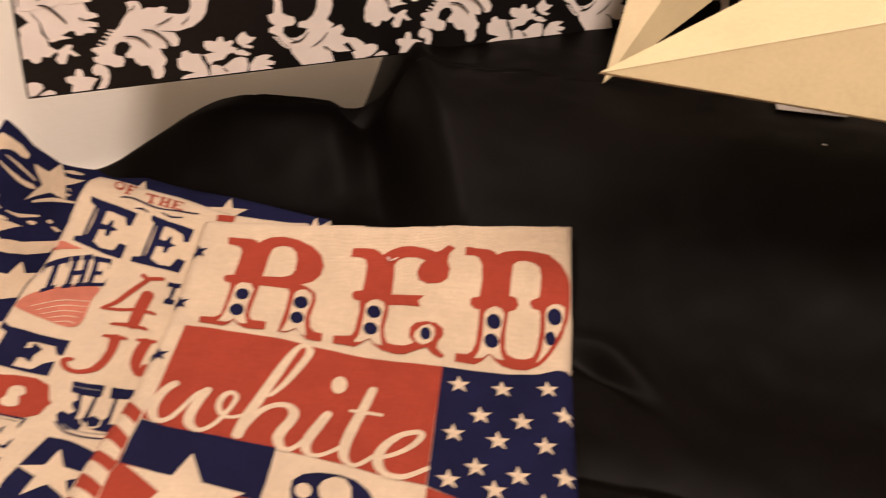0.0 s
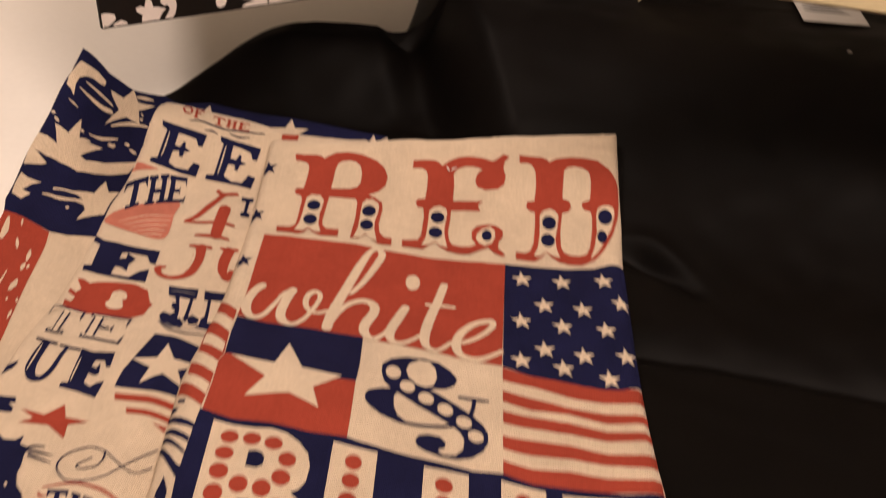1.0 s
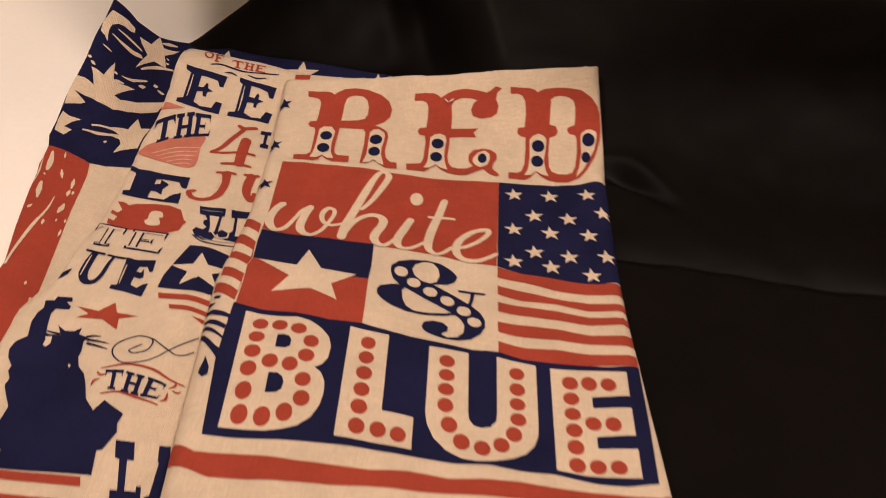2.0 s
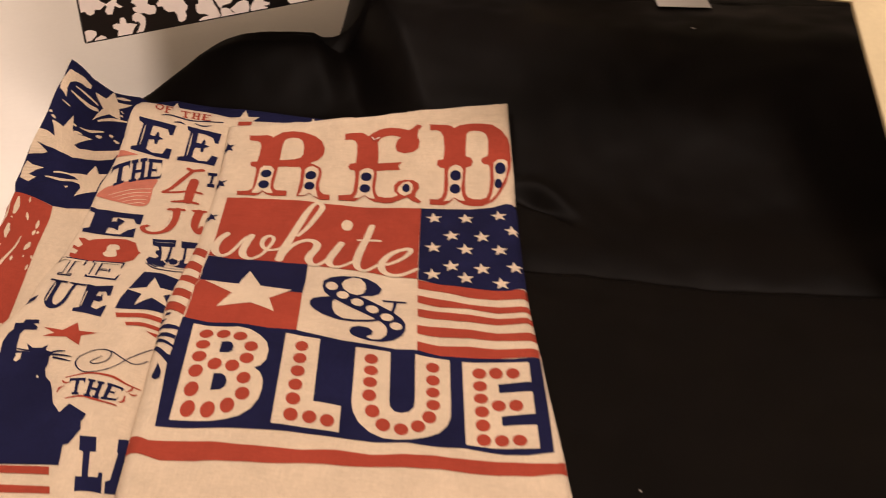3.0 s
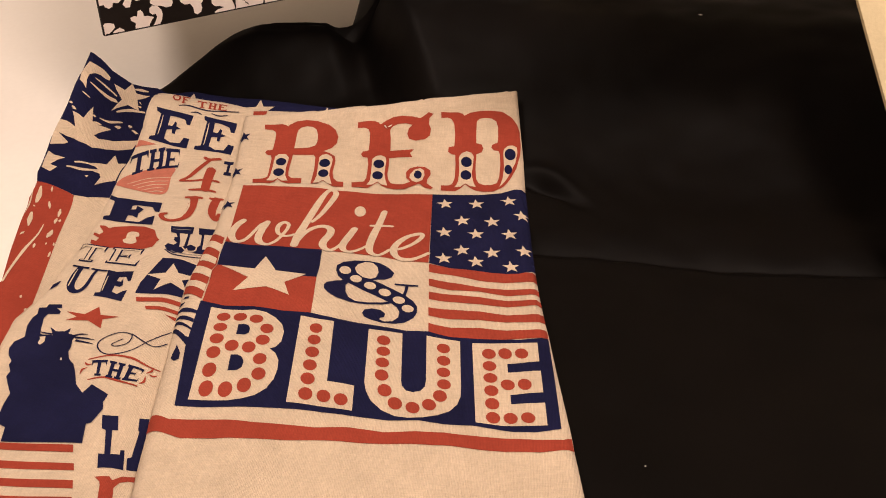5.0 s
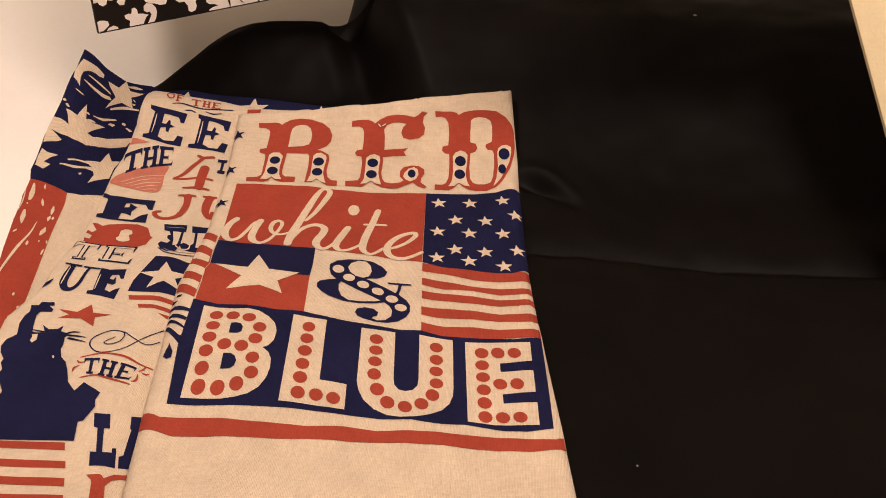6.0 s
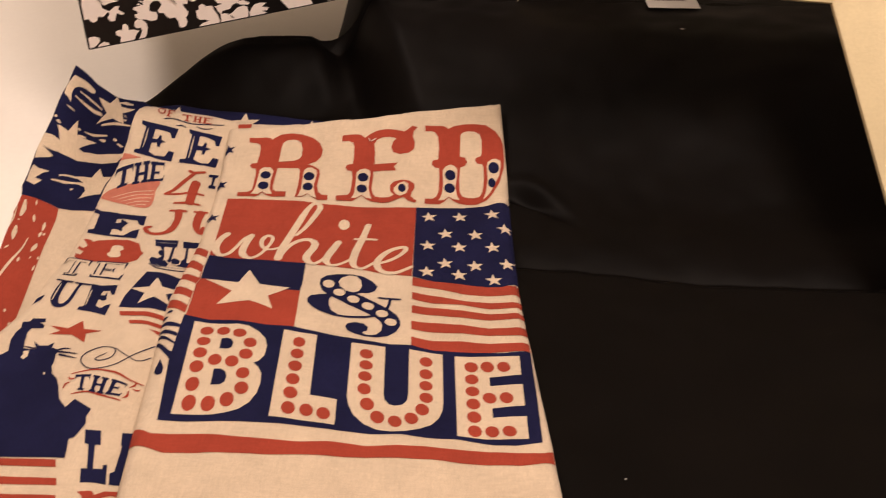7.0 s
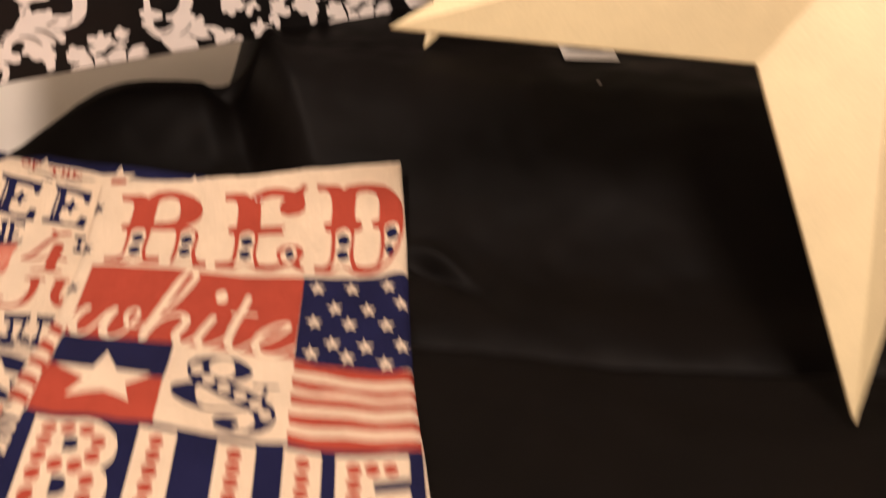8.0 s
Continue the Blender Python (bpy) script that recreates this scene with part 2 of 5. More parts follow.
def brush(sheet, name, points, widths, mat, layer):
    """A printed stroke along a smooth line, its widths spread evenly over it."""
    line = curve([Vector(p) / 1000 for p in points])
    bm = bmesh.new()
    rows = []
    for i, p in enumerate(line):
        t = i / (len(line) - 1) * (len(widths) - 1)
        k = min(len(widths) - 2, int(t))
        w = (widths[k] + (widths[k + 1] - widths[k]) * (t - k)) / 2000
        way = (line[min(i + 1, len(line) - 1)] - line[max(i - 1, 0)]).normalized()
        across = Vector((-way.y, way.x)) * w
        up = 0.00012 * i / len(line)
        rows.append([bm.verts.new((*(p + across * s), up)) for s in (1, -1)])
    for a, b in zip(rows, rows[1:]):
        bm.faces.new((a[0], a[1], b[1], b[0]))
    for end, step in ((0, -1), (-1, 1)):
        p, q = line[end], line[1 if end == 0 else -2]
        w = widths[end] / 2000
        out = (p - q).normalized()
        side = Vector((-out.y, out.x))
        cap = [bm.verts.new((*(p + w * (out * math.sin(a) + side * math.cos(a))), rows[end][0].co.z)) for a in (0.01, 0.8, 1.57, 2.34, 3.13)]
        bm.faces.new(cap)
    return sheet.lay(name, bm, mat, layer)


def star_print(sheet, name, spot, size, mat, layer, turn=0.0, squash=1.0):
    pts = []
    for k in range(10):
        r, a = (size if k % 2 == 0 else size * 0.40), radians(90 + 36 * k + turn)
        pts.append((spot[0] + r * math.cos(a), spot[1] + squash * r * math.sin(a)))
    return ink(sheet, name, pts, mat, layer)


SLABS = {
    "F": (((0.08, 0), (0.34, 0), (0.34, 1), (0.08, 1)), ((0, 0.84), (0.9, 0.84), (0.94, 0.62), (1, 1), (0, 1)), ((0.3, 0.42), (0.7, 0.42), (0.7, 0.58), (0.3, 0.58)), ((0, 0), (0.5, 0), (0.5, 0.13), (0, 0.13))),
    "E": (((0.08, 0), (0.34, 0), (0.34, 1), (0.08, 1)), ((0, 0.86), (0.9, 0.86), (0.94, 0.62), (0.98, 1), (0, 1)), ((0, 0), (0.97, 0), (1, 0.36), (0.9, 0.14), (0, 0.14)), ((0.3, 0.44), (0.62, 0.44), (0.66, 0.34), (0.66, 0.68), (0.62, 0.56), (0.3, 0.56))),
    "T": (((0.38, 0), (0.62, 0), (0.62, 1), (0.38, 1)), ((0, 0.62), (0.1, 0.84), (0.9, 0.84), (1, 0.62), (1, 1), (0, 1)), ((0.22, 0), (0.78, 0), (0.78, 0.13), (0.22, 0.13))),
    "H": (((0.1, 0), (0.34, 0), (0.34, 1), (0.1, 1)), ((0.66, 0), (0.9, 0), (0.9, 1), (0.66, 1)), ((0.3, 0.43), (0.7, 0.43), (0.7, 0.57), (0.3, 0.57)), ((0, 0), (0.44, 0), (0.44, 0.13), (0, 0.13)), ((0.56, 0), (1, 0), (1, 0.13), (0.56, 0.13)), ((0, 0.87), (0.44, 0.87), (0.44, 1), (0, 1)), ((0.56, 0.87), (1, 0.87), (1, 1), (0.56, 1))),
    "U": (((0.1, 0.3), (0.34, 0.25), (0.34, 1), (0.1, 1)), ((0.72, 0.3), (0.86, 0.3), (0.86, 1), (0.72, 1)), ((0.1, 0.32), (0.16, 0.12), (0.34, 0), (0.6, 0), (0.8, 0.12), (0.86, 0.32), (0.74, 0.32), (0.66, 0.17), (0.5, 0.13), (0.38, 0.18), (0.34, 0.32)), ((0, 0.87), (0.46, 0.87), (0.46, 1), (0, 1)), ((0.58, 0.87), (1, 0.87), (1, 1), (0.58, 1))),
    "L": (((0.28, 0), (0.58, 0), (0.58, 1), (0.28, 1)), ((0.04, 0.68), (0.8, 0.68), (0.86, 1), (0.1, 1)), ((0, 0), (1, 0), (1, 0.36), (0.82, 0.36), (0.78, 0.27), (0, 0.27))),
    "A": (((0.12, 0.1), (0.32, 0.1), (0.6, 1), (0.42, 1)), ((0.5, 1), (0.7, 0.1), (0.92, 0.1), (0.66, 1)), ((0.3, 0.3), (0.75, 0.3), (0.75, 0.42), (0.3, 0.42)), ((0, 0), (0.44, 0), (0.44, 0.27), (0, 0.27)), ((0.56, 0), (1, 0), (1, 0.27), (0.56, 0.27)), ((0.3, 0.8), (0.8, 0.8), (0.8, 1), (0.3, 1))),
}


def slab_letter(sheet, char, quad, mat, layer, name="printed_letter", inset=0.0):
    """A slab-serif capital that fills a four-cornered field: top left, top right, bottom right, bottom left, in millimetres."""
    tl, tr, br, bl = (Vector(p) / 1000 for p in quad)
    bm = bmesh.new()
    for k, piece in enumerate(SLABS[char]):
        if inset:
            cu, cv = sum(u for u, _ in piece) / len(piece), sum(v for _, v in piece) / len(piece)
            piece = [(u - math.copysign(min(inset, abs(u - cu) * 0.8), u - cu), v - math.copysign(min(inset * 1.3, abs(v - cv) * 0.8), v - cv)) for u, v in piece]
        verts = [bm.verts.new((*((bl * (1 - u) + br * u) * (1 - v) + (tl * (1 - u) + tr * u) * v), 0.00004 * k)) for u, v in piece]
        bm.faces.new(verts)
    bm.normal_update()
    bmesh.ops.triangulate(bm, faces=bm.faces[:], ngon_method="EAR_CLIP")
    return sheet.lay(name, bm, mat, layer)


# ---- room: unseen walls and ceiling, added to bounce the light ----
def slab(name, x0, x1, y0, y1, z0, z1, mat, label, category="wall"):
    return tagged(part(name, box_mesh(x0, x1, y0, y1, z0, z1), mat, smooth=False), label, category, kind="structure")


slab("floor", -1.9, 2.5, -2.1, 1.6, -0.85, -0.80, FLOOR_WOOD, "brown wooden floor under the table", "floor")
slab("bounce_wall_north", -1.9, 2.5, 1.6, 1.7, -0.85, 1.65, WALL_PAINT, "plain warm white wall behind the table, unseen, added to bounce light")
slab("bounce_wall_south", -1.9, 2.5, -2.2, -2.1, -0.85, 1.65, WALL_PAINT, "plain warm white wall facing the table, unseen, added to bounce light")
slab("bounce_wall_west", -2.0, -1.9, -2.2, 1.7, -0.85, 1.65, WALL_PAINT, "plain warm white side wall, unseen, added to bounce light")
slab("bounce_wall_east", 2.5, 2.6, -2.2, 1.7, -0.85, 1.65, WALL_PAINT, "plain warm white side wall, unseen, added to bounce light")
slab("ceiling", -2.0, 2.6, -2.2, 1.7, 1.65, 1.75, TABLE_WHITE, "plain white ceiling, unseen, added to bounce light", "ceiling")

table = tagged(new("table"), "smooth white painted table under a pile of linens", "table")
part("tabletop", box_mesh(-0.85, 1.35, -0.95, 1.25, TABLE_Z - 0.03, TABLE_Z, 0.004), TABLE_WHITE, table)
for lx in (-0.78, 1.28):
    for ly in (-0.88, 1.18):
        part("leg", box_mesh(lx - 0.03, lx + 0.03, ly - 0.03, ly + 0.03, -0.80, TABLE_Z - 0.03, 0.003), TABLE_WHITE, table)

# ---- black cloth ----
def build_cloth():
    ys = [-0.68 + 0.012 * i for i in range(44)] + [-0.152 + 0.0016 * i for i in range(24)] + [-0.1144 + 0.0008 * i for i in range(76)] + [-0.0536 + 0.0016 * i for i in range(64)] + [0.0485 + 0.0025 * i for i in range(102)] + [0.303 + 0.012 * i for i in range(1, 34)]
    us = [0.0, 0.002, 0.004, 0.007, 0.011, 0.016, 0.022] + [0.022 + 0.0036 * i for i in range(1, 140)] + [0.5228 + 0.0066 * i for i in range(1, 36)] + [0.78, 0.84, 0.9, 1.0]
    verts, faces = [], []
    for y in ys:
        left = cloth_left(y)
        for u in us:
            x = left + u
            verts.append((x, y, cloth_height(x, y)))
    n = len(us)
    for j in range(len(ys) - 1):
        for i in range(n - 1):
            a = j * n + i
            faces.append((a, a + 1, a + n + 1, a + n))
    me = bpy.data.meshes.new("black_cloth")
    me.from_pydata(verts, [], faces)
    me.materials.append(BLACK_CLOTH)
    me.polygons.foreach_set("use_smooth", [True] * len(me.polygons))
    return tagged(new("black_cloth", me), "smooth black cloth lying in a loose creased pile on the table", "cloth")


build_cloth()

# ---- patterned box ----
BOX_ANGLE = 31.8
BOX_AT = pose(-0.137, 0.114, 0.0860, 0, 0, BOX_ANGLE)
BOX_LONG, BOX_DEEP, BOX_TALL = 0.62, 0.34, 0.19
storage_box = tagged(new("storage_box"), "glossy black storage box with white damask flowers, resting on black cloth", "box")
storage_box.matrix_world = BOX_AT
body = box_mesh(0, BOX_LONG, 0, BOX_DEEP, 0, BOX_TALL, 0.0022)
for v in body.verts:
    # the end runs back at a slant
    v.co.x += 0.07 * v.co.y / BOX_DEEP * (1 - v.co.x / BOX_LONG)
part("body", body, BOX_BLACK, storage_box)


def print_on_box(name, outline, up, mat):
    """Flat print on the front of the box, in metres along and up."""
    bm = polygon(outline)
    for co, no in (((0.002, 0, 0), (-1, 0, 0)), ((BOX_LONG - 0.002, 0, 0), (1, 0, 0)), ((0, 0.0022, 0), (0, -1, 0)), ((0, BOX_TALL - 0.002, 0), (0, 1, 0))):
        bmesh.ops.bisect_plane(bm, geom=bm.verts[:] + bm.edges[:] + bm.faces[:], plane_co=co, plane_no=no, dist=1e-6, clear_outer=True)
    if not bm.faces:
        bm.free()
        return
    for v in bm.verts:
        v.co = Vector((v.co.x, -up, v.co.y))
    part(name, bm, mat, storage_box, smooth=False)


def ribbon_outline(points, width):
    line = curve(points)
    left, right = [], []
    for i, p in enumerate(line):
        way = (line[min(i + 1, len(line) - 1)] - line[max(i - 1, 0)]).normalized()
        w = width / 2 * (0.35 + 0.65 * math.sin(math.pi * (i + 0.5) / len(line)))
        left.append(p + Vector((-way.y, way.x)) * w)
        right.append(p - Vector((-way.y, way.x)) * w)
    return left + right[::-1]


# white damask: one repeat, 243.5 mm wide, in millimetres along and up
MOTIF, SLITS = [], []


def motif(name, points):
    MOTIF.append((name, [Vector(p) / 1000 for p in points]))


def slit(width, points):
    SLITS.append((width / 750, [Vector(p) / 1000 for p in points]))


motif("printed_scroll", [(127.9, 68), (128.1, 59.2), (126.1, 50.4), (122.9, 45.5), (116.2, 40.9), (106, 38.7), (90.6, 40.7), (79.4, 39.6), (69, 46), (67.1, 48), (69.5, 51.8), (72.6, 55.2), (73.7, 59.4), (72.3, 62.9), (76.1, 63.7), (80.4, 63.1), (82.1, 60), (82.6, 56.6), (86.6, 58.1), (92, 57.1), (96.3, 58), (99.2, 56.4), (97.5, 53), (102.8, 51.9), (109, 50.7), (113.3, 51.4), (115.8, 55.9), (116, 69.1)])
motif("printed_scroll", [(67.7, 47.6), (81.1, 43.5), (90.6, 40.7), (103.1, 38.1), (106.3, 32.8), (105.2, 28.1), (101.6, 27.5), (98.2, 29.9), (95.7, 34), (97.4, 28.5), (96.8, 26.3), (92.3, 27.6), (93.7, 23.2), (96.6, 18.6), (95.6, 15.6), (93.6, 13.9), (94.4, 9.4), (92.7, 5.7), (88.9, 4.2), (86.2, 6.1), (86, 11.3), (83.5, 15.8), (78.6, 15.8), (75.3, 18.8), (73.6, 22.4), (69.4, 22.9), (68.6, 25.8), (71.4, 28.5), (73, 30.9), (70.6, 34.6), (66.5, 35.4), (62.5, 33.3), (61.1, 29.7), (59.9, 27.3), (55.9, 31.8), (56.3, 36.3), (59.5, 40.4), (63.3, 44)])
motif("printed_scroll", [(62.1, 32.6), (60.6, 27.2), (63.4, 25.3), (66.8, 24.5), (67.8, 20.5), (66, 16.9), (61.1, 16.8), (56.6, 19.2), (51.2, 20.3), (47.4, 23), (47, 26.1), (50.5, 26.5), (49.4, 28.8), (46.3, 31), (47.1, 32.9), (52.6, 33.3), (55.6, 33.4), (58.4, 36.8)])
motif("printed_tendril", [(45.1, 15), (45.5, 18.7), (48.5, 21.1), (53.2, 19.6), (56.2, 15.8), (56.8, 11.1), (55.1, 5.2), (51.8, 0.9), (47.4, -0.9), (43.9, -1.5), (48.7, 4.4), (51.4, 9.5), (50.3, 12.7), (47.5, 12.3)])
motif("printed_sprig", [(34.6, 18.6), (37.4, 19), (39.1, 16.5), (39.4, 12.6), (43.4, 12.1), (48.6, 9.9), (46.3, 7.9), (43.9, 4.3), (42, -0.1), (36.3, -1.7), (30.2, -1.2), (30.1, 3.8), (31.3, 7.5), (27.5, 10.3), (27, 13.5), (30.8, 14.5), (33.3, 13.4)])
motif("printed_bud", [(0.3, 10.9), (3.9, 13), (7.8, 12.6), (11.5, 10.9), (12, 7.5), (9.4, 5.1), (5.7, 2.5), (0.5, 3.3)])
motif("printed_bud", [(10.6, 4.2), (15.6, 6.1), (19.3, 4.1), (20.2, 0.5), (13.3, -0.4), (8.2, 1.4)])
motif("printed_flower", [(104, 11.4), (103.8, 18.5), (106.7, 18.9), (107, 22.7), (110.7, 23.9), (114.1, 20.8), (119.9, 20.1), (121.1, 15.6), (124.4, 9.6), (126.2, 2.2), (122.3, -0.5), (116.3, -0.9), (110.4, -1.1), (106, -0), (105.5, 3.3), (109.3, 5.2), (115.3, 6), (110.3, 8.2), (106.7, 8.7)])
motif("printed_flower", [(123.4, 17.7), (121.3, 19), (130.2, 20), (125.1, 22.1), (122.9, 25.5), (123.4, 29.4), (128.5, 29.1), (131.3, 27.7), (133.7, 31.3), (136.7, 31.2), (137.9, 26.9), (143.2, 27.9), (144.6, 26.1), (142.2, 23.3), (147.3, 21.1), (145.7, 18.9), (139.7, 17.3), (136.5, 13.7), (129, 13), (127.4, 10), (124.6, 13.6)])
motif("printed_flower", [(127.1, 10.4), (131.8, 10.3), (135.5, 8.2), (139.3, 10.2), (144, 13.6), (150.1, 14.4), (153.8, 12.4), (154.6, 6.6), (153.3, 1.9), (147.9, -0.6), (138.7, -1.1), (131.2, -2), (125.2, -0.9)])
motif("printed_flower", [(155.5, 6.5), (157.4, 9.5), (160.6, 13.2), (166.8, 14), (169.1, 13.7), (172.9, 12.5), (168.2, 9.8), (175.1, 7.4), (173.5, 5.1), (168.1, 5.3), (172.6, 2.8), (171, 0.5), (161.7, 0.6), (155.5, 0)])
motif("printed_flower", [(147.5, 24.7), (146.2, 28.3), (149.3, 31.9), (152.4, 33.5), (154.5, 30.5), (157.4, 28.6), (161.2, 28.2), (157.3, 24.7), (153.5, 23.5), (158.7, 21.4), (157.8, 19.6), (151.9, 21.1)])
motif("printed_leaf", [(142.7, 19), (150.3, 20), (156.9, 15.7), (154.6, 14.4), (147.1, 16.1)])
motif("printed_flower", [(-1, 80), (-0.2, 68.9), (1.5, 63.2), (4.9, 60.7), (9.2, 55.3), (6.5, 54.2), (2.4, 51.8), (3, 47.4), (1.9, 44.7), (0.2, 41.3), (0.9, 37.6), (-0.1, 34.8), (1.8, 30.1), (5.7, 30.4), (6.7, 28.1), (9.6, 25.9), (13.1, 27.3), (14.2, 30.8), (18.7, 29.5), (24.6, 34), (19.7, 37.5), (18.9, 41.3), (15.9, 47.4), (15.6, 54.6), (11.3, 60.8), (12.6, 78.7)])
motif("printed_flower", [(11.3, 78.9), (11.5, 62.2), (16.2, 54.6), (16.5, 47.4), (18.4, 42.1), (22, 39.9), (26.1, 41.2), (34.8, 41.7), (28.5, 44.3), (34.1, 46.9), (36.7, 46.6), (38.3, 43.2), (42.2, 42.8), (43.8, 44.3), (49.7, 43.7), (50.6, 45.8), (46.3, 48.5), (52.9, 47.7), (52.5, 50.7), (44.2, 53.3), (53.7, 54.9), (52.6, 57.2), (47.5, 59.2), (45.5, 64.4), (44.2, 70.2), (41.6, 76)])
motif("printed_leaf", [(22.4, 27.6), (24.8, 31), (23.8, 33.4), (27.3, 35.2), (31.6, 37.6), (34.8, 36.5), (33.1, 33.8), (38.6, 28.6), (35.2, 28.3), (31.5, 31), (29.6, 26.7), (28.5, 23.6), (24.6, 24.1)])
motif("printed_scroll", [(172.3, 64.2), (176.9, 63.7), (180.3, 52.2), (180.6, 44.6), (184.7, 42.2), (189.4, 40.8), (190.9, 36.8), (188.4, 34.1), (181.7, 33.9), (181, 29.1), (185.3, 24.7), (191, 21.1), (200.7, 20), (195.7, 13.6), (187.9, 11.5), (186.1, 16.7), (180.5, 22.3), (176.8, 27.6), (170.4, 31.2), (171.4, 34), (175.2, 35.5), (171.5, 38.8), (169.8, 43.8), (174.5, 45.2), (175.3, 52.7)])
motif("printed_scroll", [(185.3, 25.1), (191.1, 24.4), (196.9, 26.9), (199.8, 30.5), (192.5, 32.7), (193.2, 36.5), (198.9, 36.9), (203.7, 40.3), (206.6, 45.7), (207.7, 60.9), (217.2, 60), (218.8, 46.5), (217.3, 40.8), (214.3, 36.2), (220.2, 31.7), (217.3, 28.6), (225.1, 31.1), (228.1, 26.9), (225.2, 23.2), (221.2, 18.6), (205.5, 15.4), (197.7, 18.3)])
motif("printed_scroll", [(191, 21.1), (200.7, 21), (209.4, 20), (223.2, 24.4), (229.2, 20.7), (237.2, 19.2), (243.3, 15.1), (247.5, 8.5), (246, 1), (237.4, 1.4), (234.3, 8), (237.3, 8.7), (231.2, 16.5), (227.2, 14.9), (233.3, 9.1), (223.3, 9.3), (217.3, 12), (220.3, 2.5), (215.3, 1.1), (207.4, 2.1), (199.5, -1), (195.6, 1.9), (191.7, 7), (188, 12.1)])
slit(1.1, [(69, 39.8), (76.5, 38.5), (81.7, 34.9), (86.1, 29.4)])
slit(1.1, [(81.1, 43.2), (87.9, 41.7), (94.5, 36.5), (100.3, 29.7)])
slit(0.8, [(91, 45.4), (96.8, 47.5), (102.7, 50.6)])
slit(0.7, [(107.9, 44.5), (111.6, 46.7), (113.5, 49.9)])
slit(0.7, [(73.6, 58), (75.6, 58.5), (77.9, 61.2)])
slit(1.1, [(16, 67.3), (22.2, 65.3), (30.1, 56.7), (32.5, 52.6)])
slit(1, [(16.2, 54.6), (16.7, 48.8), (19.8, 42.7)])
slit(0.8, [(40.5, 56.3), (45.5, 53.2)])
slit(0.8, [(123.1, 13.7), (125.7, 7.1), (125.1, 1.5)])
slit(0.8, [(135.5, 8.2), (139, 4.6)])
slit(0.9, [(186.2, 21.6), (193.9, 22.7), (200.2, 28.5)])
slit(0.9, [(202.6, 16.4), (210.4, 21.5), (214.7, 26.9)])
slit(0.8, [(217.3, 12), (214.3, 14.4), (211.4, 16.2)])
DASHES = [(61.2, 43.9), (59, 41.9), (57, 39.6), (54.6, 36.9), (52.7, 34.4), (175.8, 25.8), (177.7, 23.6), (179.5, 21.4), (181.4, 19.2), (183.8, 17.4)]

for row in range(3):
    for col in range(-1, 3):
        at = Vector((0.2435 * col + 0.1218 * (row % 2), 0.0655 * row))
        for k, (name, points) in enumerate(MOTIF):
            print_on_box(name, [p + at for p in points], 0.0003 + 0.00004 * k + 0.0009 * (row % 2), BOX_WHITE)
        for width, points in SLITS:
            print_on_box("dark_slit", ribbon_outline([p + at for p in points], width), 0.0025, BOX_BLACK)
        for x, y in DASHES:
            print_on_box("dash", ribbon_outline([at + Vector((x - 2, y + 1)) / 1000, at + Vector((x + 2, y - 1)) / 1000], 0.0012), 0.0003, BOX_WHITE)

# ---- folded towels ----
under_towel = Sheet("tea_towel", [(-150, -398), (20, -402), (30, -385), (34, -200), (-150, -200)], lambda x, y: -0.024 + 0.001 * math.sin(60 * x), 0.02, 0.0, "cream tea towel with narrow dark stripes, folded under the printed ones")
for x in (-118, -70):
    ink(under_towel, "woven_stripe", [(x - 5, -397), (x + 4, -397), (x + 4, -210), (x - 5, -210)], NAVY, 1)
back_towel = ThinSheet("tea_towel", [(-142.6, 93.6), (-128, 98.4), (-116.8, 110.6), (-102.1, 133.9), (-71.5, 147.3), (-3.7, 140.6), (49.8, 132.1), (71.8, 129.8), (50, 60), (-20, -100), (-60, -340), (-149, -340), (-149, -229), (-153, -170), (-153.1, -132.2), (-162.1, -94.4), (-171.1, -49.4), (-175.8, -17.9), (-172.4, -4.3), (-173.4, 2.6), (-169.8, 10.4), (-164.7, 25), (-158.8, 36), (-153.1, 47.4), (-144.1, 73.3)], back_height, 0.036, 0.0, "folded cream tea towel printed with a worn flag, corner curled")
middle_towel = Sheet("tea_towel", [(-112.4, -227.2), (-114.1, -195.9), (-106.8, -180.3), (-101.8, -157.7), (-103.2, -128.1), (-102, -87.7), (-103.6, -56.6), (-103.7, -43.7), (-106.2, -6.3), (-109.2, 23.8), (-107.4, 73.1), (-106.3, 86.7), (-108.1, 116.8), (-107.1, 125), (-98.7, 131.9), (-80.3, 130.3), (-64.7, 128.4), (-38.5, 125.6), (-15.3, 119), (4.3, 115.6), (31.3, 114.9), (57.9, 116.5), (66, 110), (66, 60), (60, -369), (24, -370), (-100, -372), (-95, -300)], middle_height, 0.010, 0.0, "folded cream tea towel printed with navy and red lettering")
front_towel = Sheet("tea_towel", [(-1.7, 96.3), (33.2, 99.6), (60.2, 96.8), (87, 94), (113.3, 91.9), (139.3, 91), (165, 91.9), (190.5, 94.3), (216, 97.1), (241.5, 99.8), (249.6, 100.4), (250.9, 68.9), (252.1, 39.4), (251.7, 10.5), (251, -41.4), (250.5, -81.2), (250.6, -111), (251.2, -139.1), (252.5, -165.7), (254, -184.7), (255.6, -220.5), (257.4, -251), (259, -277), (259.6, -296.8), (262, -345), (247, -360), (190, -378), (100, -394), (-6, -402), (-10, -290), (-14, -150), (-8, -60)], front_height, 0.013, 0.09, "folded cream tea towel printed with red white and blue lettering", 0.006)

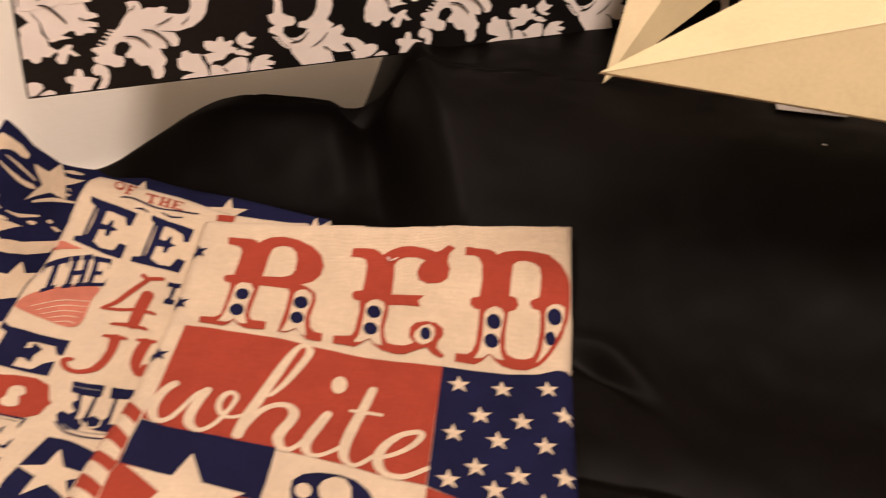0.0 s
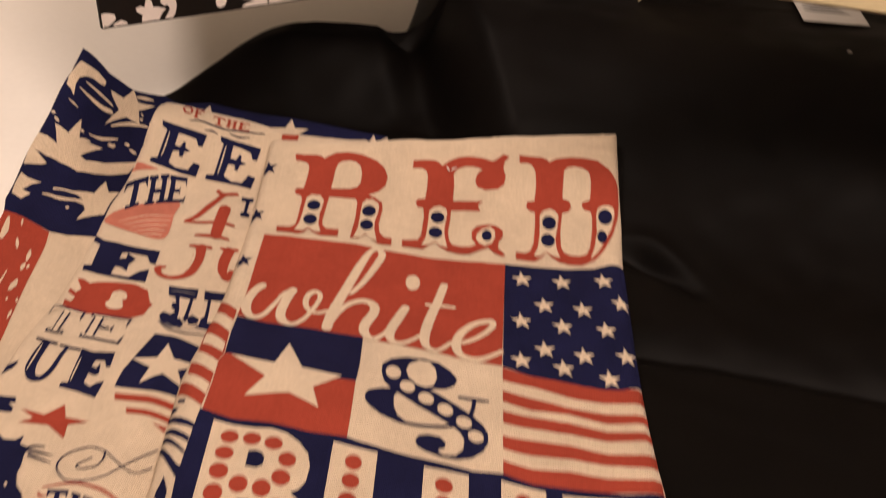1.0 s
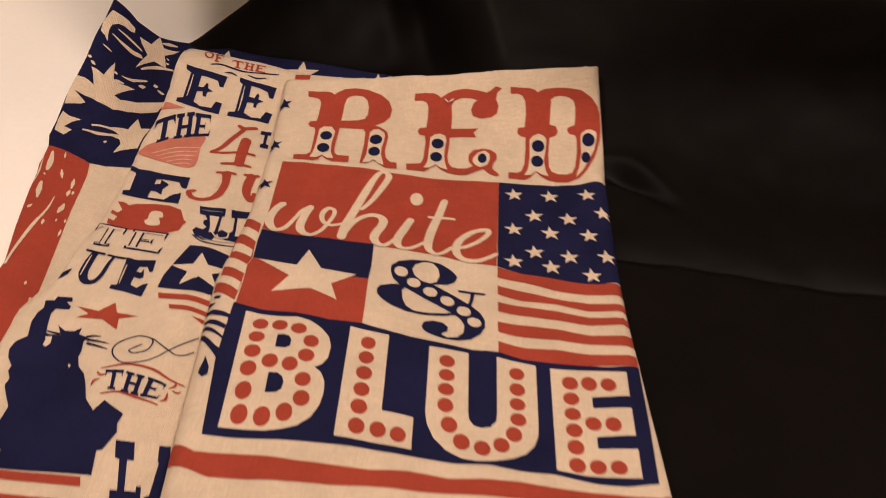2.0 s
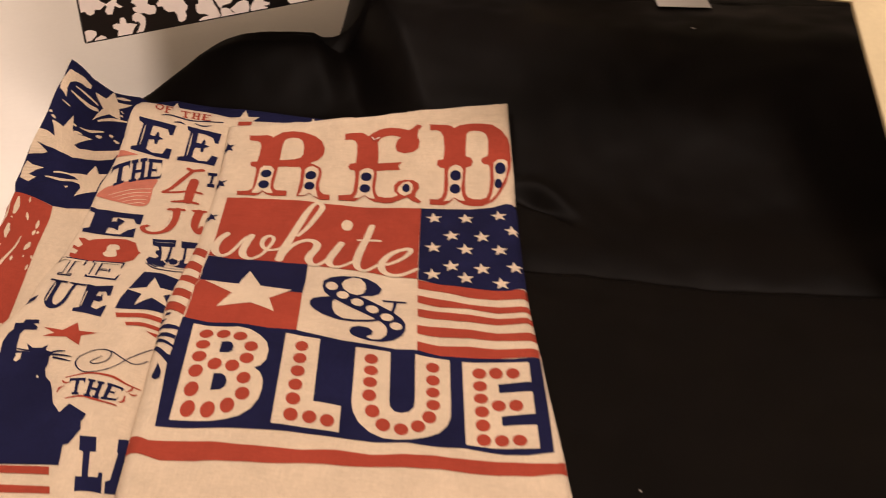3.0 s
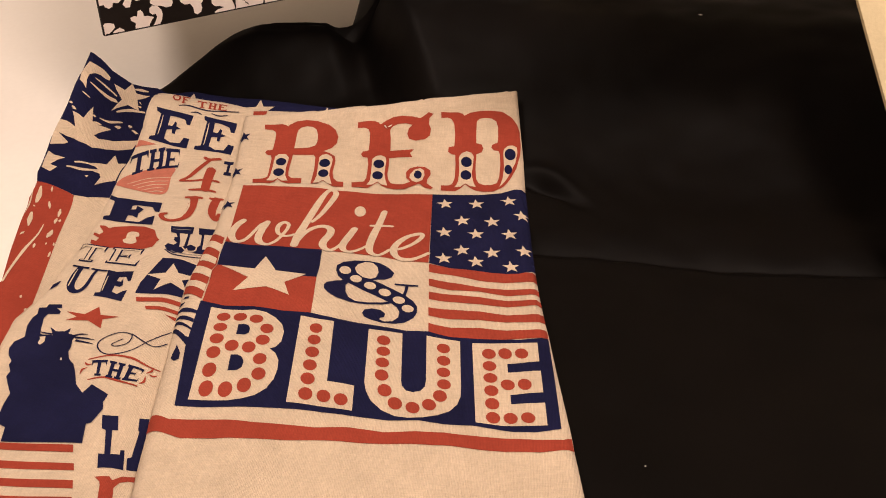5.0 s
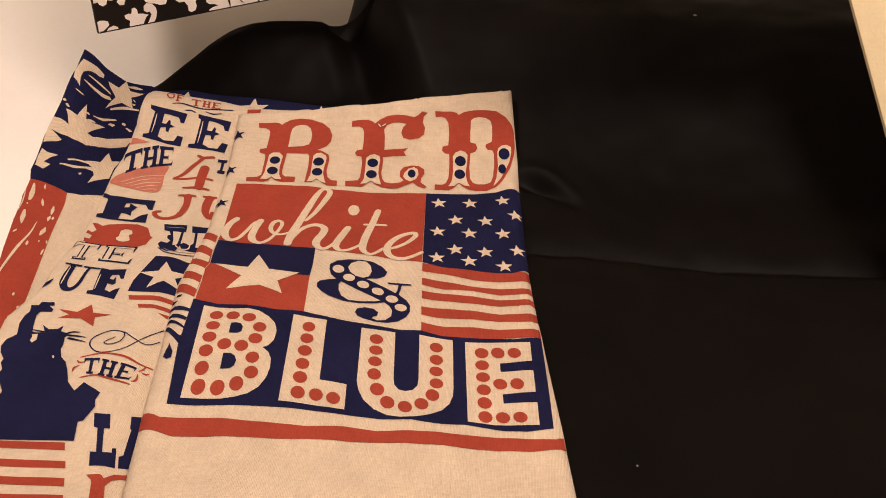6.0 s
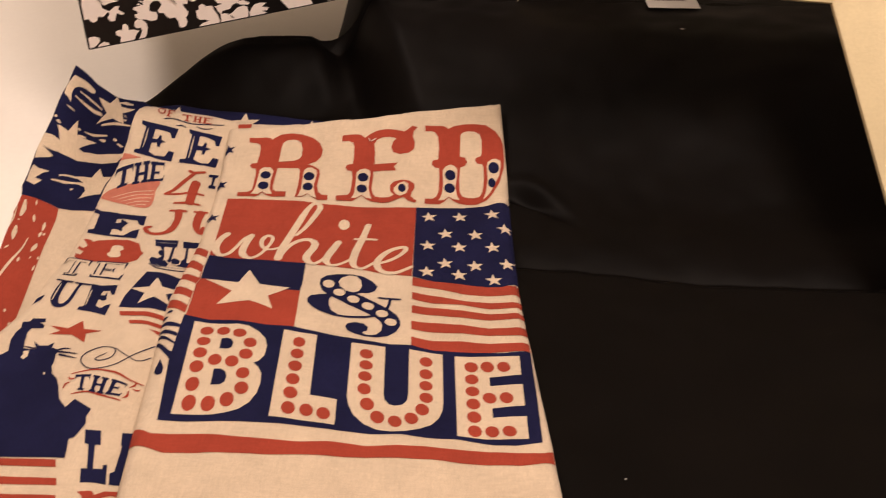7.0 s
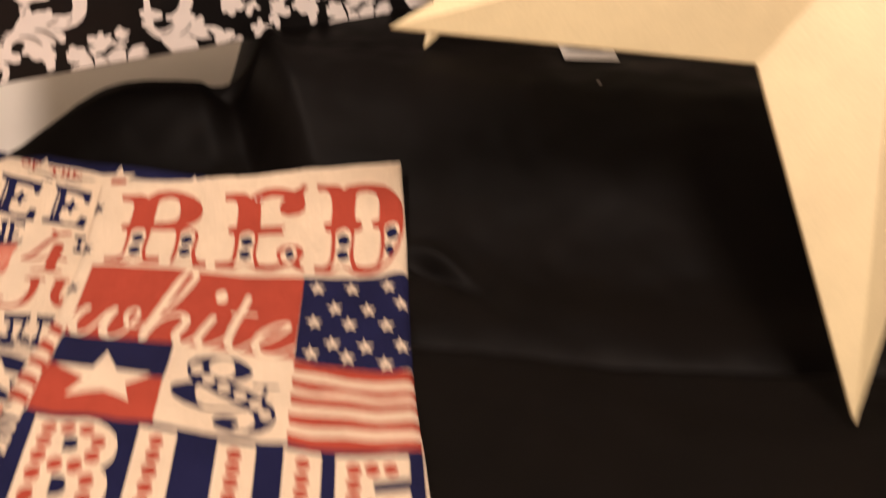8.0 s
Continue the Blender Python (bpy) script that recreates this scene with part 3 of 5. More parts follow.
def lower_fold():
    bm = polygon([Vector(p) / 1000 for p in ((40, -360), (200, -356), (255, -340), (257, -350), (250, -364), (232, -375), (180, -386), (100, -390), (40, -390))])
    gridded(bm, 0.006)
    for v in bm.verts:
        edge = ease(0.262, 0.240, v.co.x) * ease(-0.392, -0.375, v.co.y)
        v.co = Vector((v.co.x - 0.09 * v.co.y, v.co.y, -0.0095 + 0.005 * edge))
    made = bmesh.ops.extrude_face_region(bm, geom=bm.faces[:])
    for v in made["geom"]:
        if isinstance(v, bmesh.types.BMVert):
            v.co.z -= 0.004
    part("lower_fold", bm, LINEN, front_towel.root)


lower_fold()

# front towel: top word, solid heads on outlined legs with two spots each
letter_r = ink(front_towel, "printed_letter", [(19.3, 81.1), (27.2, 81), (35.1, 81), (39.1, 79.5), (41, 77.5), (43.2, 79.6), (49.1, 82.8), (57.9, 82.9), (68.5, 80.2), (79.3, 74.3), (85.6, 68.2), (88.4, 61), (87.3, 54.2), (82.9, 49.1), (77, 46.7), (73.7, 45.8), (67.4, 42.9), (48.4, 43.3), (32.2, 43.4), (27.9, 43.2), (24.5, 43.9), (22.7, 46.8), (24, 49.4), (29, 50.2), (30.1, 57.9), (30.8, 69.4), (29.7, 72.5), (26.9, 74.5), (19.9, 75.2)], RED, 1)
ink(front_towel, "letter_leg", [(27.9, 43.7), (29.2, 39.2), (28.4, 21.1), (27.8, 14.7), (24.3, 11.8), (15.3, 11.4), (15.9, 5.2), (31, 4.4), (34.8, 7.1), (37.1, 12.2), (40.5, 8), (46.6, 5.2), (58, 6.4), (58.1, 14.1), (49, 13.8), (46.3, 16.7), (45.9, 21.6), (46.8, 31), (48.3, 43.8), (38, 44.9)], RED, 2).parent = letter_r
ink(front_towel, "letter_leg", [(66.2, 44), (68.6, 39.7), (68.4, 26.6), (67.1, 14.9), (66.5, 6.2), (72.7, 6.5), (77, 11.1), (82.7, 5.5), (86.1, 2.6), (95.1, 2.7), (94.8, 10.7), (89.6, 11.1), (86.1, 15.1), (84.9, 22.3), (85.9, 28.8), (86.8, 35.1), (85.8, 40.2), (80.6, 43.9), (73.7, 46.7)], RED, 2).parent = letter_r
ink(front_towel, "letter_counter", [(51.5, 72.2), (54, 74.5), (59.2, 75.2), (64.5, 73.9), (68.2, 70.3), (69.7, 63.8), (69.4, 56.6), (67.4, 52.9), (62.3, 51.1), (55.5, 50.6), (48.7, 50.5), (49.4, 56.9), (50.1, 66.8)], LINEN_PRINT, 2).parent = letter_r
ink(front_towel, "letter_inlay", [(32.4, 40.8), (35.6, 43.8), (41.9, 43.5), (45, 39.1), (43.3, 26.3), (43.5, 16.6), (46.2, 9.2), (41.2, 9), (37, 13), (33.8, 8.6), (27.8, 8.3), (29.5, 13.5), (30.6, 18.7), (31.6, 30.9)], LINEN_PRINT, 3).parent = letter_r
ink(front_towel, "letter_inlay", [(72.3, 39.1), (74.8, 41.6), (79, 42.1), (83.3, 39.2), (84.3, 36.1), (83.7, 30.9), (82.3, 24.5), (82.2, 17.8), (85.1, 5), (80.9, 6.9), (76.9, 11.7), (73.5, 7.5), (68.6, 6.9), (71.1, 17.5), (71.6, 28.8)], LINEN_PRINT, 3).parent = letter_r
for x, y, rx, ry in [(38.3, 34, 4.7, 4.7), (37.3, 20.6, 4.8, 5.1), (77.4, 32, 4.9, 4.7), (76.8, 20, 4.6, 4.7)]:
    disc(front_towel, "letter_spot", (x, y), (rx, ry), NAVY, 4).parent = letter_r
letter_e = ink(front_towel, "printed_letter", [(106.1, 73.2), (113.8, 73.6), (120.6, 73.3), (124.4, 71.7), (126.6, 69.5), (130.9, 72.4), (137.7, 74.8), (146.2, 75.4), (154.6, 74.6), (162.2, 72.7), (165.6, 74.6), (169.6, 77.7), (174.1, 76.5), (170.6, 73), (169.7, 68.2), (171.6, 63.4), (170.4, 57.7), (166.1, 54.4), (157.8, 53), (151.9, 55), (150.3, 59.5), (152, 64.4), (155.1, 67.1), (149.5, 68.6), (142.8, 68.5), (137.7, 66.8), (135.1, 63.5), (135.7, 55.8), (135.4, 44.4), (146, 44.8), (156.4, 45.4), (152.7, 42), (154.6, 38.2), (144.4, 38.1), (134.7, 37.4), (124.4, 38.3), (115.2, 38.1), (111, 38.9), (109.3, 42), (110.9, 44.6), (115.9, 45.2), (116.7, 51.4), (117, 62.2), (115.6, 65.9), (112.2, 67.5), (105.7, 67.6)], RED, 1)
ink(front_towel, "letter_leg", [(115, 39.4), (115.9, 30.8), (114.6, 16.5), (112.6, 11.6), (106.9, 10.4), (102, 9.8), (102.5, 1.9), (116.3, 1.7), (120.9, 7.4), (124.5, 11.6), (128.3, 6.2), (133.3, 1.9), (141.4, -0.1), (147.9, 1.1), (154.3, 6), (160.7, 10.3), (164.8, 5), (170.4, 2.3), (172.4, 4.8), (167.2, 11.3), (167.6, 16), (170.6, 21.1), (170.3, 25.5), (165.8, 28.5), (159.2, 28.9), (152.6, 27.3), (149.3, 23.5), (149.3, 17.5), (152.6, 13.3), (147.7, 9.4), (141.3, 8.4), (136.3, 9.7), (133.8, 14.9), (132.9, 21.1), (134.1, 30.8), (134.4, 39.1)], RED, 2).parent = letter_e
ink(front_towel, "letter_inlay", [(152.9, 21.2), (156.7, 25.5), (161.6, 27.1), (164.9, 24.8), (165.3, 20), (163.2, 14.8), (158.3, 11.7), (154.2, 14), (152.1, 17.6)], LINEN_PRINT, 3).parent = letter_e
ink(front_towel, "letter_inlay", [(119.4, 36.1), (122.7, 39.2), (126.9, 40.1), (131.1, 38.2), (131.9, 34.5), (130.8, 27), (130.4, 21.1), (131.3, 14.8), (133.2, 5.9), (128.3, 7.8), (124.4, 12.2), (119.8, 7.3), (115.3, 6.2), (117.9, 14.3), (118.8, 24.9)], LINEN_PRINT, 3).parent = letter_e
for x, y, rx, ry in [(125.3, 31.2, 4.8, 4.3), (124.4, 19.3, 4.7, 4.5), (159.5, 20.2, 3.4, 4.3)]:
    disc(front_towel, "letter_spot", (x, y), (rx, ry), NAVY, 4).parent = letter_e
letter_d = ink(front_towel, "printed_letter", [(180.8, 77.9), (188.4, 77.7), (196, 78), (200.1, 77), (201.7, 75.5), (206.9, 78.1), (215.3, 79.8), (225.4, 80.3), (235.3, 79.3), (243.4, 74.5), (248.2, 69.3), (249.9, 64.7), (250.2, 52.4), (249.2, 43.3), (245.1, 29.9), (238.7, 18.3), (231.7, 8.4), (223.4, 1.9), (215.3, 0.9), (208.2, 2.7), (203.5, 7), (200.1, 12), (196.2, 5.1), (191.3, 0.3), (179.1, 1.2), (179.4, 9.4), (185.8, 9.1), (189.1, 12.3), (191.4, 18.8), (192.4, 31.9), (192.4, 41.2), (189.1, 41.5), (186.2, 43.9), (186.8, 47.7), (191.8, 49.1), (192.9, 59), (192.3, 68.6), (189.9, 72.2), (186.6, 73.3), (181, 72.8)], RED, 1)
ink(front_towel, "letter_counter", [(212.4, 70.7), (215, 73.1), (220.1, 74), (225.9, 73.3), (229.6, 71), (230.9, 66.3), (230.7, 58.2), (229.9, 53), (224.9, 50.7), (224.3, 48.2), (226.3, 45.8), (230.4, 45.4), (231.4, 42.5), (231.4, 33), (229.6, 20), (227.2, 14.4), (222.2, 11.6), (216.6, 11.3), (211.8, 13.6), (209.9, 17.8), (209.7, 28.8), (211, 42), (215.5, 43.8), (217.3, 47.2), (215.8, 51), (211.2, 52.1), (211.6, 61)], LINEN_PRINT, 2).parent = letter_d
ink(front_towel, "letter_inlay", [(195.6, 39), (198.2, 42.5), (202.4, 44.3), (206.4, 43.1), (208.5, 40.2), (207.7, 32.4), (206.2, 23.2), (207.1, 15.2), (209.2, 7.9), (204.4, 8.5), (200.2, 12.7), (196, 7.2), (191.1, 6.3), (194.1, 14.8), (195.5, 24.7)], LINEN_PRINT, 2).parent = letter_d
ink(front_towel, "letter_inlay", [(234.4, 43.5), (235.4, 47.7), (238.9, 50.3), (243, 50.7), (246.7, 49.2), (246.7, 44.1), (244.6, 35.2), (240.9, 27.9), (236.4, 19.3), (229.4, 9.8), (232.7, 20.1), (234.6, 31.3)], LINEN_PRINT, 2).parent = letter_d
for x, y, rx, ry in [(202, 34.3, 4.8, 4.9), (201.1, 21.5, 4.7, 4.9), (240.4, 42.4, 4.8, 5.2), (238, 28.4, 3.3, 4.6)]:
    disc(front_towel, "letter_spot", (x, y), (rx, ry), NAVY, 3).parent = letter_d
# front towel: panels, flag and bands
ink(front_towel, "red_panel", [(8.4, 0.9), (42.1, 0.5), (66.7, 0.4), (91.4, -3.4), (112.4, -6.4), (140, -7.4), (172, -5.1), (170, -60.6), (168.4, -106.8), (142.2, -105.3), (120.2, -102.6), (98.1, -101.4), (85.4, -99.2), (53.1, -96.5), (22.7, -94.5), (7.1, -90.3)], RED, 1)
ink(front_towel, "blue_field", [(172, -5.1), (188, -5.7), (211.9, -4.5), (231.2, -0.4), (242, 4.7), (255.7, 7.3), (254.9, -42.6), (252.4, -107.8), (237.4, -114.2), (227.4, -115.5), (207.3, -113.6), (185.7, -112.2), (168.9, -107)], NAVY, 1)
for spot in [(182.6, -19.9), (208.6, -19.4), (235.9, -14.2), (196.1, -44.9), (220.4, -45.3), (245.3, -35.5), (181.2, -62.2), (206.7, -63.9), (233.5, -63), (194.7, -87.1), (218.2, -88.8), (243.6, -85.2), (180.2, -99.6), (205.2, -102.2), (231.9, -106.5)]:
    star_print(front_towel, "flag_star", spot, 7.0, LINEN_PRINT, 2, 6, 1.12)
ink(front_towel, "flag_stripe", [(168.9, -107.8), (185.7, -112.2), (207.3, -113.6), (227.3, -115.2), (252.4, -110.3), (252.4, -122.4), (226.6, -126.7), (206.8, -125.6), (185.6, -121.3), (168.8, -119.1)], RED, 1)
ink(front_towel, "flag_stripe", [(168.7, -127.8), (185.4, -131.2), (206.5, -133.9), (227.5, -135.3), (253.1, -131.4), (253.8, -137.7), (227, -142.9), (206.2, -139), (185.2, -140.7), (168.6, -136.9)], RED, 1)
ink(front_towel, "flag_stripe", [(168.6, -144.7), (185, -146.2), (205.9, -145.9), (226.6, -149), (254.8, -144.2), (255.9, -150.2), (226.1, -156.4), (205.6, -154.4), (184.9, -154.9), (168.6, -154)], RED, 1)
ink(front_towel, "flag_stripe", [(168.2, -163.9), (184.7, -163.8), (205.2, -162.9), (225.5, -165.9), (256.9, -160.8), (257.7, -170.5), (225, -173.9), (204.8, -172.6), (184.5, -174.6), (168.2, -173.2)], RED, 1)
ink(front_towel, "flag_stripe", [(168.2, -181.6), (184.3, -184.1), (204.4, -181.6), (224.4, -183), (258.4, -178.6), (258.5, -187.8), (223.8, -192.8), (203.9, -193.7), (184, -194.4), (168.1, -191)], RED, 1)
ink(front_towel, "blue_panel", [(7.2, -91.3), (22.7, -94.5), (53.1, -96.5), (85.4, -99.2), (86.1, -129.1), (85.3, -144), (71.8, -144), (45.8, -140.1), (12.5, -133.2), (8.4, -132.5), (7.3, -109.4)], NAVY, 1)
ink(front_towel, "red_panel", [(8.4, -132.5), (12.5, -133.2), (45.8, -140.1), (71.8, -144), (85.3, -144), (85.3, -168.5), (84.9, -188), (64.1, -189.2), (43.6, -186.9), (23.2, -186.7), (6, -181.8), (7, -160.5), (6.2, -141.9)], RED, 1)
ink(front_towel, "printed_star", [(43.4, -116.1), (54.2, -138.5), (77.4, -141.3), (62.5, -155.1), (67.5, -170.8), (50, -162.4), (26.3, -168.7), (35.1, -151), (12.2, -134.2), (38.2, -137.9)], LINEN_PRINT, 2)
ink(front_towel, "edge_panel", [(-8.9, -69.4), (-10.4, -79.6), (-11.2, -91.7), (-9.6, -106.6), (-8.6, -125.4), (-8.9, -134.9), (-10, -140.9), (-9.6, -151.7), (-11.9, -158.3), (-11.6, -167.1), (4.9, -179.7), (6.3, -162.8), (6.1, -141.9), (8, -132.6), (6, -105.6), (5.7, -84.5)], RED, 2)
ink(front_towel, "edge_stripe", [(-10.8, -79.7), (6.1, -97.8), (7.2, -111.9), (-10.9, -90.9)], LINEN_PRINT, 3)
ink(front_towel, "edge_stripe", [(-8.1, -109), (6.7, -122.9), (7, -132.6), (-7.8, -121.5)], LINEN_PRINT, 3)
ink(front_towel, "edge_stripe", [(-8.8, -130), (6.5, -142.4), (7.1, -153.9), (-9.5, -140.8)], LINEN_PRINT, 3)
ink(front_towel, "edge_stripe", [(-9.6, -151.7), (6, -162.8), (5.6, -171.4), (-11.8, -157.3)], LINEN_PRINT, 3)
ink(front_towel, "firework_ray", [(-9.9, -174.7), (-9.6, -172.2), (-4.9, -174.7), (-5.5, -177)], NAVY, 1)
ink(front_towel, "firework_ray", [(-13.5, -180.5), (-12.2, -176), (-7.1, -180.7), (-10.1, -181.4)], NAVY, 1)
ink(front_towel, "firework_ray", [(-13.5, -186.7), (-13.5, -183.3), (-9.2, -185.8), (4, -192.8), (4.1, -196.2), (-4.6, -193.2)], NAVY, 1)
ink(front_towel, "firework_ray", [(-13.5, -194.6), (-13.5, -192.5), (-8.9, -194.6), (3.7, -202.5), (3.4, -206.1), (-6, -200.8)], NAVY, 1)
ink(front_towel, "firework_ray", [(-13.5, -201.2), (-13.5, -198.1), (-9.2, -200.6), (3.9, -212.9), (3.6, -214.8), (-4.6, -207.9)], NAVY, 1)
ink(front_towel, "firework_ray", [(-13.5, -206.8), (-13.5, -203.4), (-8.9, -209.1), (0.8, -221.3), (3.2, -222.5), (3.3, -231.4), (-5.2, -219.4)], NAVY, 1)
ink(front_towel, "ink_drop", [(-3.9, -229.1), (0.4, -239.1), (0.5, -244.9), (-2.5, -246.5), (-5.7, -243), (-5.4, -239), (-4.1, -232.9)], NAVY, 1)
ink(front_towel, "ink_drop", [(-13.5, -212.8), (-12.9, -222.4), (-13.3, -230), (-13.5, -232.8), (-13.5, -228.5), (-13.5, -219.2)], NAVY, 1)
star_print(front_towel, "edge_star", (1.3, 66.6), 7, NAVY, 1, 10)
star_print(front_towel, "edge_star", (-0.9, 21.7), 7, NAVY, 1, 10)
star_print(front_towel, "edge_star", (-0.9, -29.4), 7, NAVY, 1, 10)
ink(front_towel, "red_band", [(-9.9, -294.5), (4.9, -303), (19.1, -302.2), (40.5, -301.3), (58.3, -300.9), (75.9, -299.7), (97, -298.4), (118, -294.7), (139.3, -294.4), (160.6, -290.1), (178.5, -288.4), (199.9, -289.6), (217.7, -290), (235.4, -290), (253.2, -289.2), (258.7, -285.7), (259.2, -296.6), (238, -300.5), (217, -301.3), (199.4, -300.9), (181.8, -299.7), (164.2, -301.2), (146.6, -303.3), (125.6, -306.8), (111.7, -307.6), (97.8, -308.9), (77.2, -312.6), (56.7, -315.7), (36.1, -318.3), (15, -318.7), (-8.5, -311.1)], RED, 1)
# front towel: script word
brush(front_towel, "script_letter", [(16.5, -54.4), (12.7, -60.5), (10.2, -70.7), (10.6, -80.7), (14.1, -89.1), (18.5, -90.5), (22.9, -85.3), (27.2, -72.9), (31, -61.6), (35.8, -56.2)], (5.5, 6, 6.2, 5, 3.6, 3, 3), LINEN_PRINT, 2)
brush(front_towel, "script_letter", [(36.6, -56.2), (34, -66.1), (32.4, -79.2), (33.6, -87.7), (37.3, -92.7), (42.2, -93.4), (47.4, -86.7), (50.7, -77.3), (54.1, -64.2), (54, -57.3), (50.5, -55.1), (47.3, -58.5), (45.9, -65.3), (47.5, -72.9), (51.5, -77.3), (56.1, -77.6), (61.1, -74.6)], (5.5, 6.2, 6, 4, 3, 3, 3.4, 4, 3.6, 3.4, 3), LINEN_PRINT, 2)
brush(front_towel, "script_letter", [(73.2, -53), (79.7, -40.9), (86.3, -22.8), (89.9, -10.2), (88.3, -4.9), (83.9, -4.5), (79.2, -14.3), (73, -36.4), (67.2, -59.5), (63.7, -77.1), (62.5, -93.6)], (2.6, 4, 5, 5, 3.6, 4, 6, 6.4, 6.6, 6.4), LINEN_PRINT, 2)
brush(front_towel, "script_letter", [(63.5, -89), (67.3, -75.2), (72.4, -65.3), (79.6, -59.7), (85.8, -59.9), (89.6, -65.1), (88.7, -73.5), (85.8, -82.5), (84.9, -90.6), (87.5, -97.6), (91.7, -99.4), (96.1, -94.8), (101.3, -83.6), (105.7, -70.7)], (4, 4, 4.4, 6, 6.6, 6.2, 4.6, 3, 3), LINEN_PRINT, 2)
brush(front_towel, "script_letter", [(108.7, -62), (105.1, -73.2), (101.7, -85.1), (100.8, -93.9), (103.6, -99.9), (108.3, -100.2), (113.9, -95.6), (120.2, -88.3)], (5.5, 6.4, 6, 4, 3, 2.8), LINEN_PRINT, 2)
brush(front_towel, "script_letter", [(132.1, -35.4), (128.6, -52.3), (124.6, -69.2), (122.1, -86), (122.6, -97.2), (127.1, -102.5), (131.8, -100.6), (138.2, -92.1)], (5.2, 5.8, 6.4, 6, 4, 3, 2.8), LINEN_PRINT, 2)
brush(front_towel, "script_letter", [(121.7, -56.1), (130.3, -56.2), (139.2, -56.5)], (2.6, 3, 2.6), LINEN_PRINT, 2)
brush(front_towel, "script_letter", [(138.2, -92.7), (146.3, -89.1), (156.6, -80.2), (162.8, -71.3), (163.1, -66.6), (159.2, -66.3), (151.9, -70.1), (144.9, -79.2), (141.2, -89.7), (142.1, -99.1), (146.9, -104), (155.3, -103.8), (162.6, -99.1), (168.5, -94.1)], (3, 3.2, 4, 4.2, 4, 5, 6, 5, 3.6, 3), LINEN_PRINT, 2)
disc(front_towel, "script_dot", (111.9, -35.8), (4.7, 7.7), LINEN_PRINT, 2)
# front towel: ampersand
ampersand = ink(front_towel, "ampersand", [(98.9, -131), (99, -123.5), (103.6, -117.2), (112, -112.8), (122.1, -111.6), (130.9, -113.4), (138.2, -118.5), (142.4, -124.9), (140.7, -131.3), (135.9, -135.7), (130.4, -137.5), (126.9, -139.1), (133.3, -142), (143.2, -147.5), (151.7, -153.4), (157.3, -159), (160, -165.1), (160.1, -171.6), (157.4, -178.5), (151.4, -184.6), (144.1, -187.7), (134.8, -188.3), (126.7, -186.4), (122.4, -184.2), (120.8, -180.4), (122.3, -176.4), (127.6, -174.1), (133.7, -174.2), (137.2, -177.3), (136.6, -181.6), (134, -183.1), (133.1, -184.9), (136.8, -186.6), (142.7, -184.9), (146.6, -179.8), (147.2, -173.3), (145.1, -168.4), (140.9, -164.3), (132.6, -160.2), (121.3, -154.7), (111.3, -148.5), (105.5, -144.7), (100.9, -139)], NAVY, 1)
ink(front_towel, "ampersand_counter", [(112.7, -125.1), (114.5, -118.9), (120, -114), (125.8, -114.4), (129.7, -120.2), (130.7, -128.2), (128.9, -135.3), (124.8, -138.3), (119.1, -137), (114.5, -131.8)], LINEN_PRINT, 2).parent = ampersand
ink(front_towel, "ampersand_bowl", [(91.5, -153), (93.3, -149.3), (100, -146), (106.9, -144.4), (109.5, -146.1), (107.3, -151.2), (107.8, -159.1), (110.2, -165.5), (115.2, -168.8), (124.7, -168.3), (134.1, -165.9), (140.9, -162.7), (142.3, -164.6), (134.2, -168.1), (123.4, -170.6), (111.2, -170.8), (101.5, -167.4), (94.9, -162), (91.9, -157.9)], NAVY, 2).parent = ampersand
ink(front_towel, "ampersand_arm", [(143.1, -139.2), (160.6, -138.7), (160.6, -140.4), (153.6, -141.1), (152.7, -148.5), (151.4, -153.7), (149.2, -152.3), (150.5, -147.8), (151.2, -141.1), (143.1, -141.2)], NAVY, 2).parent = ampersand
for x, y, rx, ry in [(105.7, -130.4, 4.4, 5.8), (114.4, -141, 4.4, 5), (125.2, -147.9, 4.5, 4.7), (136.2, -153.3, 4.5, 4.6), (146.7, -160.3, 4.5, 4.4), (153.3, -169.2, 4.4, 4.2)]:
    disc(front_towel, "ampersand_dot", (x, y), (rx, ry), LINEN_PRINT, 3).parent = ampersand
# front towel: marquee letters with bulbs
ink(front_towel, "blue_panel", [(4.8, -181.4), (23.2, -186.7), (43.6, -186.9), (64.1, -189.2), (84.9, -188), (104.3, -191.4), (128.3, -192.2), (152.5, -193.3), (168.5, -191), (184.5, -193.6), (205.9, -193.5), (232.6, -192.5), (252.9, -188.8), (253.2, -235.9), (252.8, -279.7), (235.6, -283.5), (222.4, -283.8), (211.7, -282.4), (196, -280.2), (177.9, -280.9), (162, -279.8), (141.5, -283.5), (117.4, -284.3), (92.3, -284.8), (74.4, -285.9), (56.6, -287.5), (42.4, -289.4), (24.4, -290.7), (6.5, -290.6), (2.8, -232.4), (4, -194.3)], NAVY, 1)
marquee_b = ink(front_towel, "marquee_letter", [(13.7, -189), (23.9, -191.2), (37.5, -192), (45.5, -191.1), (53.9, -193.1), (61.1, -198), (66.4, -204.5), (68.4, -212.4), (67.7, -222.5), (64.5, -228.8), (60.9, -231.2), (65.2, -235.5), (67.8, -241.8), (68.2, -251), (66.8, -260.4), (62.9, -269.9), (56.4, -277), (48.5, -281.4), (40.3, -283.8), (28.2, -284.6), (14.2, -284.6)], LINEN_PRINT, 2)
ink(front_towel, "letter_counter", [(36.1, -208.4), (39.7, -207.6), (43.1, -208.6), (44.9, -212), (44.6, -216.7), (41.9, -218.9), (36, -218.8)], NAVY, 3).parent = marquee_b
